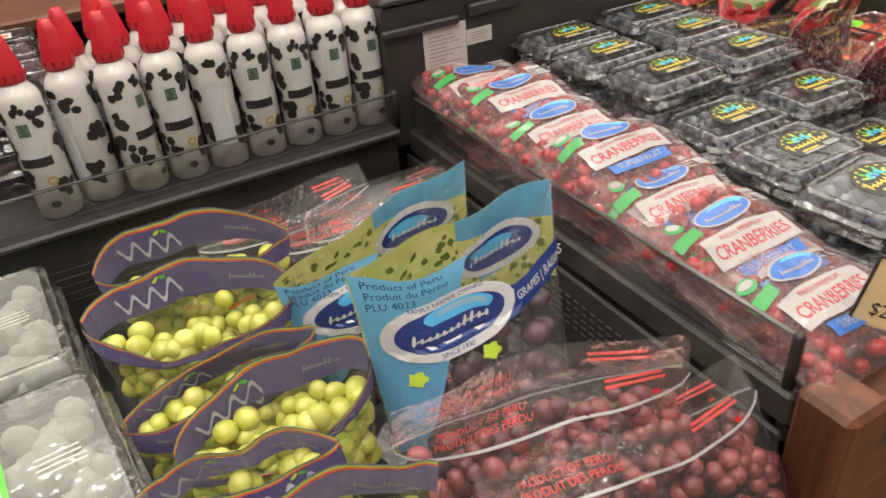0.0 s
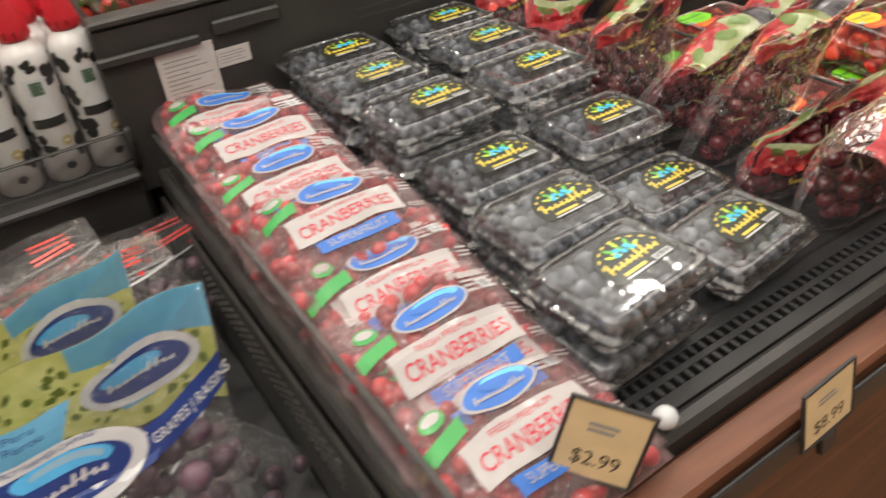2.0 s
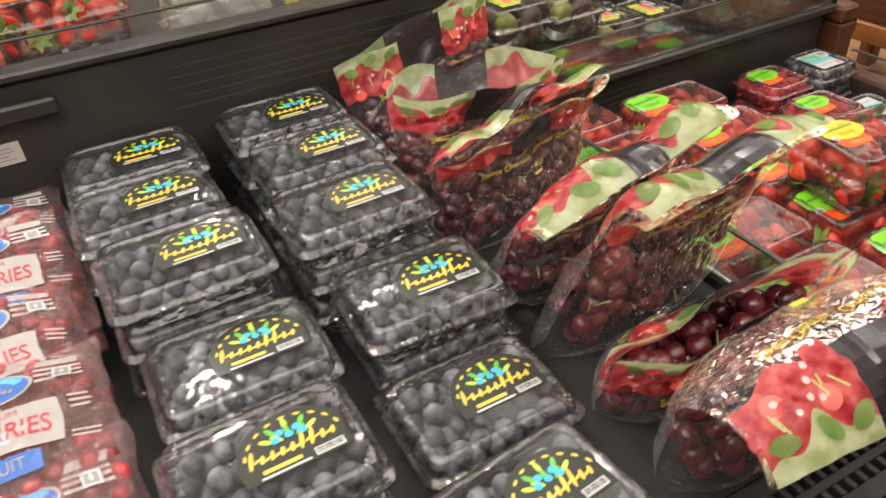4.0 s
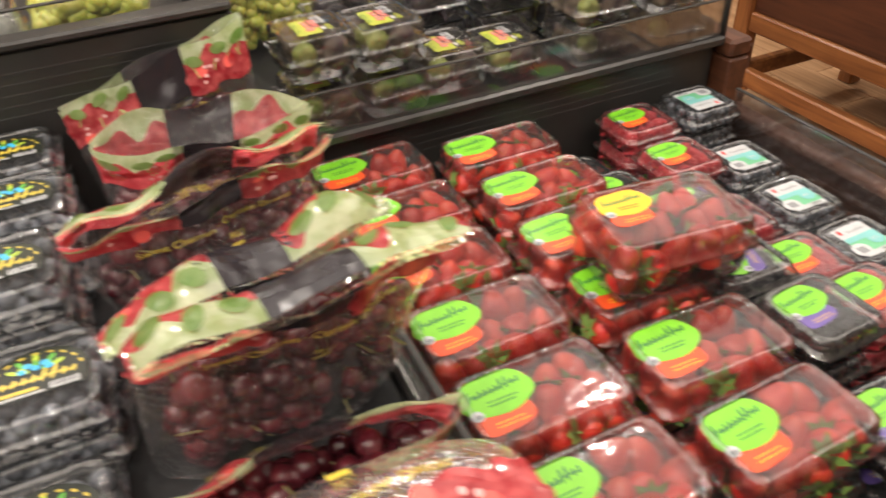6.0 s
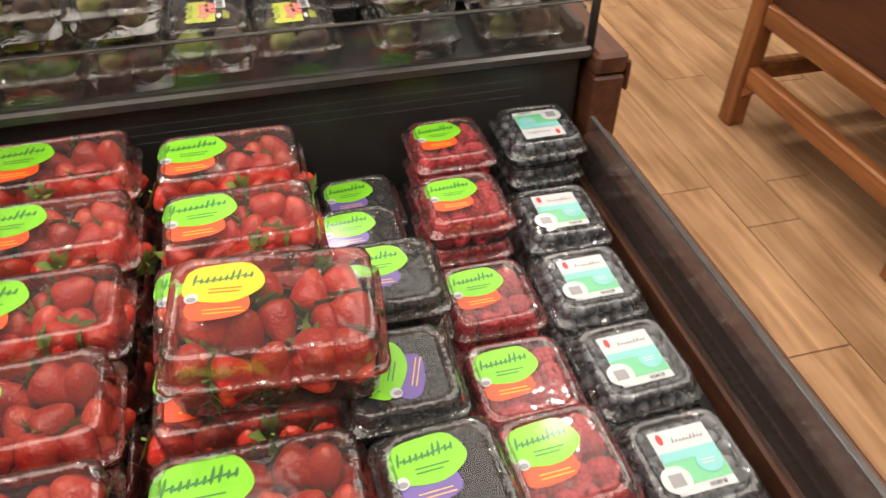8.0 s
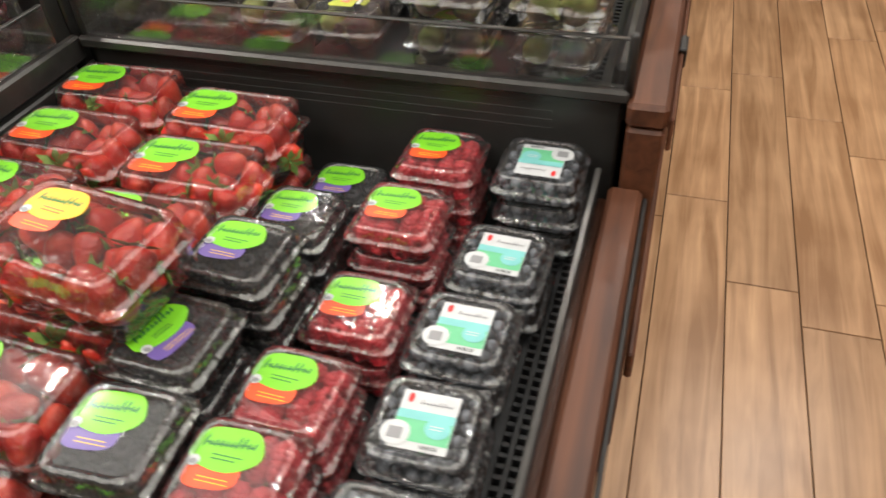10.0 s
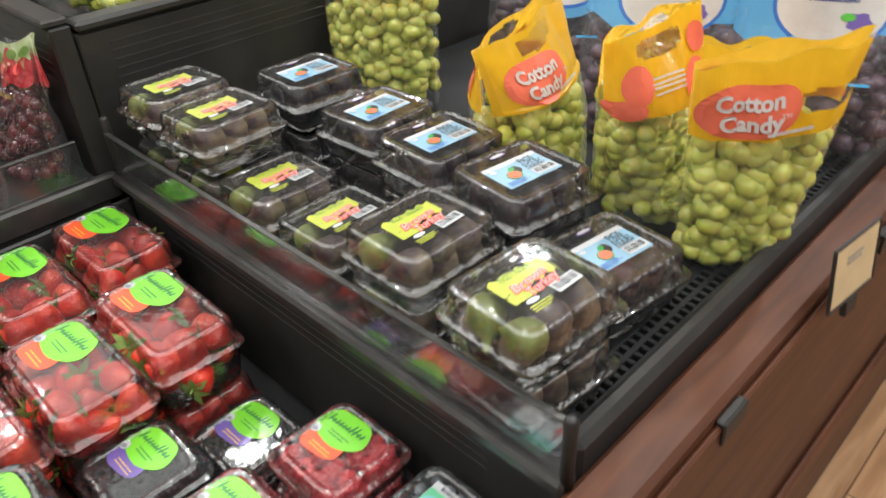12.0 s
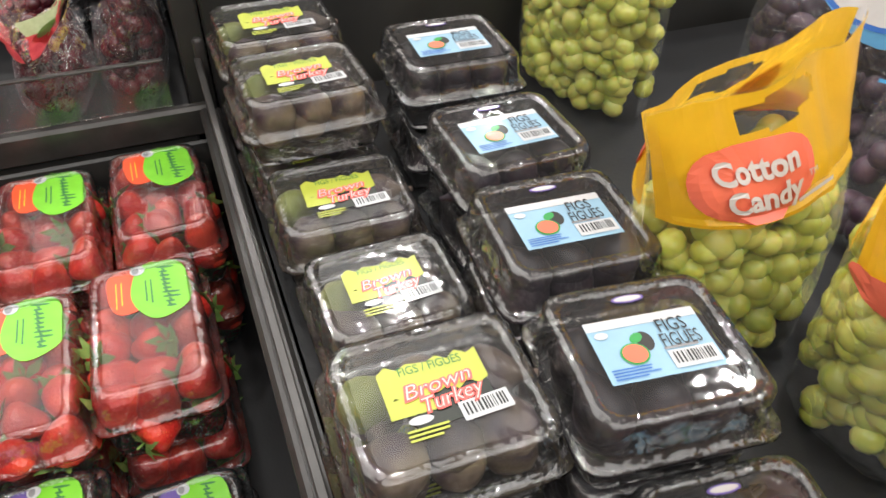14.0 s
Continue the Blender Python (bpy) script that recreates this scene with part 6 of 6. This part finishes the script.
def cotton_bag(seed, b0, b1, t0, t1, label="clear bag of pale green grapes with a yellow band", band=0.085, count=300, hole=(0.0, 0.022), belly=0.068, **shape):
    o = (Vector(b0) + Vector(b1)) / 2
    t = thing("grape_bag", label, "grape bag", "bagged pale grapes", Matrix.Translation(o))
    b = Pouch(*(Vector(q) - o for q in (b0, b1, t0, t1)), belly, seed, mouth=0.66, power=2.4, foot=0.85, **shape)
    w, h = b.w, b.h
    b.sheet(t, SOFTFILM, 24, 22)
    b.fill(t, "grape_fill", count, 0.0116, GREENG, 0.03, min(0.66, 1 - (band + 0.01) / h))
    for p, name, s in ((b.front(), "front_band", 1), (b.back(), "back_band", -1)):
        z1 = h * 0.995
        z0 = z1 - band
        hole0, hole1, hu = z1 - hole[1] - 0.010, z1 - hole[1] + 0.010, 0.030
        nu, nv = 40, 26
        us = [-w * 0.497 + w * 0.994 * i / nu for i in range(nu + 1)]
        zs = [z0 + (z1 - z0) * i / nv for i in range(nv + 1)]
        vs = [p.place(u, z, p.step) for z in zs for u in us]
        fs = []
        for j in range(nv):
            for i in range(nu):
                cu, cz = (us[i] + us[i + 1]) / 2, (zs[j] + zs[j + 1]) / 2
                k = (abs(cu - hole[0]) / hu) ** 3 + (abs(cz - (hole0 + hole1) / 2) / ((hole1 - hole0) / 2)) ** 3
                if k > 1:
                    fs.append((j * (nu + 1) + i, j * (nu + 1) + i + 1, (j + 1) * (nu + 1) + i + 1, (j + 1) * (nu + 1) + i))
        p.g.add(vs, fs, p.slot(BAGYELLOW))
        p.done(name, t, "yellow band with a cut-out handle")
        q = b.front(0.0036) if s > 0 else b.back(0.0036)
        mid = z0 + 0.030
        if s > 0:
            q.blob(CORAL, -w * 0.20, mid, 0.043, 0.026, 1, 2.6, 28)
            q.done("spot", t, "coral spot")
            q = b.front(0.0064)
            q.words(CREAM, "Cotton", -w * 0.20, mid + 0.0095, 0.0210, 1, width=0.058, bold=0.035)
            q.words(CREAM, "Candy", -w * 0.19, mid - 0.0100, 0.0210, 1, width=0.056, bold=0.035)
            q.words(CREAM, "TM", w * 0.01, mid - 0.005, 0.006, 1)
            q.bars(CREAM, w * 0.06, z0 + 0.010, 0.044, 0.005, 1, 1, 0.6)
            q.done("lettering", t, "white rounded lettering")
        else:
            for du, dz, a, c in ((0.25, 0.045, 0.018, 0.020), (0.36, 0.012, 0.022, 0.012), (-0.30, 0.030, 0.016, 0.018), (-0.38, 0.075, 0.014, 0.014)):
                r = b.back(0.0036)
                r.blob(CORAL, w * du, z0 + dz * 0.75, a, c, 1, 2, 20)
                r.done("spot", t, "coral spot")
            q.bars(CREAM, 0.0, z0 + 0.030, 0.05, 0.018, 4, 1, 0.4)
            q.done("small_print", t)
    return t


cotton_bag(110, (-0.330, 1.360, 0.803), (-0.345, 1.510, 0.803), (-0.320, 1.304, 1.030), (-0.364, 1.510, 1.054), wave=0.012, front_open=0.014, back_open=0.012, hole=(-0.008, 0.018), count=330)
cotton_bag(111, (-0.140, 1.545, 0.803), (-0.240, 1.435, 0.803), (-0.158, 1.480, 1.078), (-0.212, 1.385, 1.045), wave=0.010, front_open=0.010, back_open=0.010, hole=(0.0, 0.020))
cotton_bag(112, (-0.110, 1.410, 0.803), (-0.030, 1.505, 0.803), (-0.104, 1.376, 1.046), (0.016, 1.492, 1.074), wave=0.010, front_open=0.016, back_open=0.010, hole=(0.040, 0.046), band=0.076, count=260, belly=0.050)
cotton_bag(113, (-0.820, 1.500, 0.803), (-0.630, 1.540, 0.803), (-0.828, 1.490, 1.070), (-0.605, 1.530, 1.095), wave=0.010, front_open=0.014, back_open=0.012, count=400)
cotton_bag(114, (-0.215, 1.600, 0.803), (-0.085, 1.640, 0.803), (-0.215, 1.585, 0.990), (-0.075, 1.640, 1.000), wave=0.014)


def pale_blue_bag(seed, m):
    t = thing("grape_bag", "bag of dark grapes with pale blue print and white oval", "grape bag", "bagged dark grapes", m)
    w, h = 0.23, 0.30
    b = Bag(w, h, 0.050, seed, head=0.40, open_top=0.15, wave=0.018, foot=0.6)
    b.sheet(t, FILM)
    b.fill(t, "grape_fill", 90, 0.0135, DARKG, 0.04, 0.55)
    p = b.front()
    p.patch(BAGBLUE, -w * 0.495, w * 0.495, h * 0.55, h * 0.985, 1, 14, 8, lambda u, v: (u, v + (0.02 * math.sin(u * 30 + seed) if v < h * 0.6 else 0)))
    p.blob(OCEAN, 0.0, h * 0.70, 0.074, 0.052, 2, 2, 30)
    p.blob(CREAM, 0.0, h * 0.70, 0.069, 0.047, 3, 2, 30)
    p.scrawl(NAVY, 0.0, h * 0.73, 0.064, 0.009, 4, 0.0, 14, 5)
    p.blob(PURPLE, 0.035, h * 0.645, 0.016, 0.012, 4, 2, 14, lobes=0.15)
    p.blob(LEAFINK, 0.020, h * 0.665, 0.010, 0.005, 5, 2, 12)
    p.bars(WAVE, 0.050, h * 0.40, 0.040, 0.007, 1, 1, 0.5)
    p.done("front_print", t, "pale blue print with a white oval")
    return t


for i, (x, y, lean, yaw) in enumerate(((-0.500, 1.690, -4, 34), (-0.300, 1.660, -6, 28), (-0.110, 1.730, -8, 30), (-0.100, 1.880, -12, 20), (-0.64, 1.86, -8, 20), (-0.36, 1.92, -8, 20))):
    pale_blue_bag(130 + i, pose(x, y, 0.803, lean, 3, yaw))

# ---- cans and back tier ----


def cream_can(variant, m, turn):
    t = thing("spray_can", "white spray can with black cow patches and red cap", "spray can", "whipped cream cans", m @ pose(0, 0, 0, 0, 0, turn))
    R, H = 0.0295, 0.200
    g = revolve(Geo(), [(R * 0.90, 0.0), (R, 0.003), (R, 0.168), (R * 0.97, 0.176), (R * 0.86, 0.184), (R * 0.66, 0.191), (R * 0.50, H)], 28)
    part("body", g, CANWHITE, t, "white enamelled can", smooth=True)
    cap = revolve(Geo(), [(0.0185, H - 0.004), (0.0200, H), (0.0195, H + 0.012), (0.0160, H + 0.030), (0.0120, H + 0.048), (0.0080, H + 0.060), (0.0060, H + 0.062)], 20)
    for i in range(10):
        a = 2 * math.pi * i / 10
        cap.box(-0.0012, 0.0012, 0.0185, 0.0212, H, H + 0.010, 0, 0.0005, pose(0, 0, 0, 0, 0, math.degrees(a)))
    part("cap", cap, CAPRED, t, "red plastic cap", smooth=True)
    rnd = random.Random(variant)
    p = Print(lambda u, v, lift: ((R + lift + 0.0002) * math.sin(u / R), -(R + lift + 0.0002) * math.cos(u / R), v))
    for a, z, s in ((-0.030, 0.158, 0.010), (0.024, 0.150, 0.010), (0.046, 0.110, 0.012), (-0.036, 0.115, 0.010), (-0.022, 0.060, 0.013), (0.030, 0.048, 0.012), (-0.052, 0.080, 0.014), (0.062, 0.158, 0.012), (-0.070, 0.150, 0.012), (-0.078, 0.050, 0.013), (0.072, 0.066, 0.013), (0.000, 0.168, 0.007), (0.088, 0.115, 0.013)):
        s *= 1.15
        for k in range(5):
            p.blob(INK, a + rnd.uniform(-0.75, 0.75) * s, z + rnd.uniform(-0.85, 0.85) * s, s * rnd.uniform(0.38, 0.72), s * rnd.uniform(0.38, 0.75), 1 + k * 0.15, 2, 18, lobes=0.07, turn=rnd.uniform(0, 3), rings=2)
    if variant % 3 == 0:
        p.patch(WHITE, -0.016, 0.016, 0.040, 0.140, 2.4, 8, 2)
        p.bars(GREY, 0.0, 0.090, 0.027, 0.090, 15, 3, 0.3)
        p.bars(INK, 0.0, 0.132, 0.026, 0.004, 1, 3.2, 0.9, ragged=0)
    else:
        p.patch(WHITE, -0.014, 0.014, 0.088, 0.150, 2.4, 8, 2)
        p.patch(CANGREEN, -0.0075, 0.0075, 0.128, 0.146, 3, 5, 2)
        p.bars(CREAM, 0.0, 0.138, 0.011, 0.013, 3, 3.4, 0.35)
        p.scrawl(CREAM, 0.0, 0.113, 0.024, 0.016, 3, 0.0, 6, 2)
        p.patch(INK, -0.021, 0.021, 0.083, 0.096, 3, 8, 1)
        p.bars(CREAM, 0.0, 0.0895, 0.032, 0.005, 1, 3.4, 0.6)
        p.blob(CANGOLD, 0.011, 0.060, 0.0070, 0.0070, 3, 2, 18)
        p.blob(CREAM, 0.011, 0.060, 0.0040, 0.0016, 3.4, 2, 12, rings=1)
        p.blob(INK, 0.004, 0.024, 0.0065, 0.0055, 3, 2, 14, lobes=0.12)
    p.done("print", t, "black patches and a green square")
    return t


VAR = [cream_can(0, pose(0, 0, 0), 0), cream_can(1, pose(0, 0, 0), 0), cream_can(2, pose(0, 0, 0), 0)]
turns = {0: -16, 1: -60, 2: 40, 3: -4, 4: -8, 5: -12, 6: -2, 7: -2, 8: 6}
kinds = {1: 0, 4: 0, 2: 2}
fresh = [True] * 3
cans = [(-1.735 + 0.0635 * (i - 7), 1.090 + (0.012 if i == 1 else 0) - (0.004 if i == 0 else 0), kinds.get(i, 1 + i % 2), turns[i]) for i in range(0, 9)]
cans += [(-1.735 + 0.0635 * (i - 7) + 0.020, 1.158, i % 3, 30 * i) for i in range(1, 9)]
cans += [(-1.735 + 0.0635 * (i - 7) + 0.006, 1.224, (i + 1) % 3, 50 * i) for i in range(2, 9)]
for x, y, k, a in cans:
    m = pose(min(x, -1.674), y, 0.8265, 0, 0, a)
    if fresh[k]:
        VAR[k].matrix_basis, fresh[k] = m, False
    else:
        copy_thing(VAR[k], m)


def produce_box(seed, label, w, d, h, fill, band):
    """A plain clear box with pale or dark contents and a colour strip."""
    rnd = random.Random(seed)
    t = thing("produce_box", label, "produce box", "boxed produce")
    cloudy = fill is PALE
    z = clamshell(t, w, d, h, 0.55, 0.016, 0.0022, MILKY if cloudy else None, MILKY if cloudy else None)
    g = Geo()
    heap(g, 90, lambda r: (r.uniform(-0.5, 0.5) * (w - 0.062), r.uniform(-0.5, 0.5) * (d - 0.062), r.uniform(0.030, h - 0.026)), 0.0205, rnd, 0, None, (0.55, 1.0))
    part("produce_fill", g, [fill], t, smooth=True, kind="stuff")
    p = Print(flat(z))
    band(p)
    p.done("label", t)
    return t


def salad_band(p):
    p.patch(LEAFINK, -0.055, -0.020, -0.050, 0.030, 1, 2, 2)
    p.patch(CHARTREUSE, -0.053, -0.022, 0.022, 0.028, 2, 2, 1)
    p.words(WHITE, "FRESH", -0.031, -0.012, 0.014, 2, width=0.050, turn=-1.57)
    p.bars(CREAM, -0.046, -0.012, 0.006, 0.036, 1, 2, 0.9)
    p.bars(CREAM, 0.03, 0.0, 0.05, 0.03, 4, 1, 0.3)


def orange_band(p):
    p.patch(CREAM, -0.030, 0.030, -0.020, 0.020, 1, 2, 2)
    p.blob(CORAL, 0.0, -0.004, 0.026, 0.010, 2, 3, 20)


used(produce_box(1, "clear ribbed box of pale mushrooms with a green tag", 0.180, 0.250, 0.100, PALE, salad_band), [pose(-2.270, 0.585, 0.715, 2, 1, 5), pose(-2.300, 0.865, 0.708, 0, 0, 3), pose(-2.270, 0.587, 0.612, 0, 0, 4), pose(-2.300, 0.865, 0.602), pose(-2.30, 0.36, 0.640, 4, 0, 2)])
used(produce_box(2, "clear box of dark produce with an orange and white label", 0.150, 0.105, 0.075, DARKG, orange_band), [pose(-2.215, 1.200, 0.827), pose(-2.215, 1.200, 0.903, 0, 0, 3), pose(-2.200, 1.315, 0.827), pose(-2.195, 1.315, 0.904, 0, 0, -2), pose(-2.205, 1.430, 0.905), pose(-2.205, 1.43, 0.827), pose(-2.20, 1.545, 0.905), pose(-2.2, 1.545, 0.827)])
used(strawberry_box(14), [pose(-1.530, 1.165, 0.9605, 0, 0, 2), pose(-1.540, 1.285, 0.9605, 0, 0, -3), pose(-1.360, 1.33, 0.9605, 0, 0, 2)])
part("paper_liner", Geo().box(-1.43, -1.27, 1.106, 1.26, 0.9605, 0.9625, 0, 0.0008), CREAM, None)
tagged(bpy.data.objects["paper_liner"], "pale perforated liner sheet on the steel deck", "liner")
used(produce_box(3, "clear box of pale mushrooms on the steel top deck", 0.165, 0.12, 0.08, PALE, orange_band), [pose(-1.165, 1.170, 0.9605, 0, 0, 3)])
cotton_bag(150, (-1.085, 1.170, 0.975), (-0.925, 1.175, 0.975), (-1.080, 1.330, 1.040), (-0.935, 1.330, 1.040), label="clear bag of pale green grapes lying on the deck", wave=0.010)

# ---- wooden stands in the aisle ----


def wooden_stand(x, y0, y1, depth):
    t = thing("wooden_stand", "brown wooden display stand with two side rails", "display stand", "wooden stands")
    s = 0.062
    for px in (x, x + depth):
        for py in (y0, y1 - s):
            block("leg", px, px + s, py, py + s, 0.0, 0.90, STANDWOOD_Z, t, bev=0.006)
        block("lower_rail", px + 0.012, px + s - 0.012, y0 + s, y1 - s, 0.150, 0.212, STANDWOOD, t, bev=0.006)
        block("upper_rail", px + 0.010, px + s - 0.010, y0 + s, y1 - s, 0.345, 0.410, STANDWOOD, t, bev=0.006)
        block("side_panel", px + 0.024, px + s - 0.024, y0 + s, y1 - s, 0.411, 0.86, STANDDARK, t, "dark red-brown side panel")
        for py, sg in ((y0 + s, 1), (y1 - s, -1)):
            g = Geo()
            c = 0.045
            pr = [(0, 0), (0, -c), (sg * c, 0)]
            vs = [(q, py + a, 0.1498 + b) for q in (px + 0.016, px + s - 0.016) for a, b in pr]
            g.add(vs, [(0, 1, 2), (3, 5, 4), (0, 3, 4, 1), (1, 4, 5, 2), (2, 5, 3, 0)])
            part("brace", g, STANDWOOD, t)
    for py in (y0, y1 - s):
        block("end_rail", x + s, x + depth, py + 0.012, py + s - 0.012, 0.150, 0.212, STANDWOOD, t, bev=0.006)
    block("shelf", x + s + 0.002, x + depth - 0.002, y0 + 0.02, y1 - 0.02, 0.345, 0.365, STANDDARK, t)
    block("top", x - 0.02, x + depth + s + 0.02, y0 - 0.02, y1 + 0.02, 0.901, 0.935, STANDWOOD, t, bev=0.006)
    return t


wooden_stand(0.965, 1.145, 1.985, 0.62)
wooden_stand(0.975, 0.235, 1.120, 0.62)

# ---- floor planks ----


def floor_planks():
    P, W = 0.165, 0.1625
    meshes = {}
    rest = Geo()
    rnd = random.Random(4)
    for i in range(-36, 30):
        x = 0.091 + P * i
        y = -4.45 + rnd.uniform(-0.8, 0)
        while y < 7.0:
            ln = rnd.choice((0.62, 0.78, 0.92, 1.06))
            a, b = max(y, -4.49), min(y + ln - 0.003, 6.99)
            y += ln
            if b - a < 0.05 or x < -5.9 or x > 4.8:
                continue
            near = 0.05 < x < 3.4 and -0.8 < a < 4.6
            if near:
                key = round(b - a, 3)
                if key not in meshes:
                    meshes[key] = Geo().box(0, W, 0, b - a, -0.006, 0.0, 0, 0.0012).mesh("plank", [PLANK])
                part("plank", meshes[key], None, FLOOR, m=Matrix.Translation((x, a, 0)))
            else:
                rest.box(x, x + W, a, b, -0.006, 0.0, 0, 0.0012)
    part("plank_field", rest, PLANK, FLOOR, kind="stuff")


floor_planks()
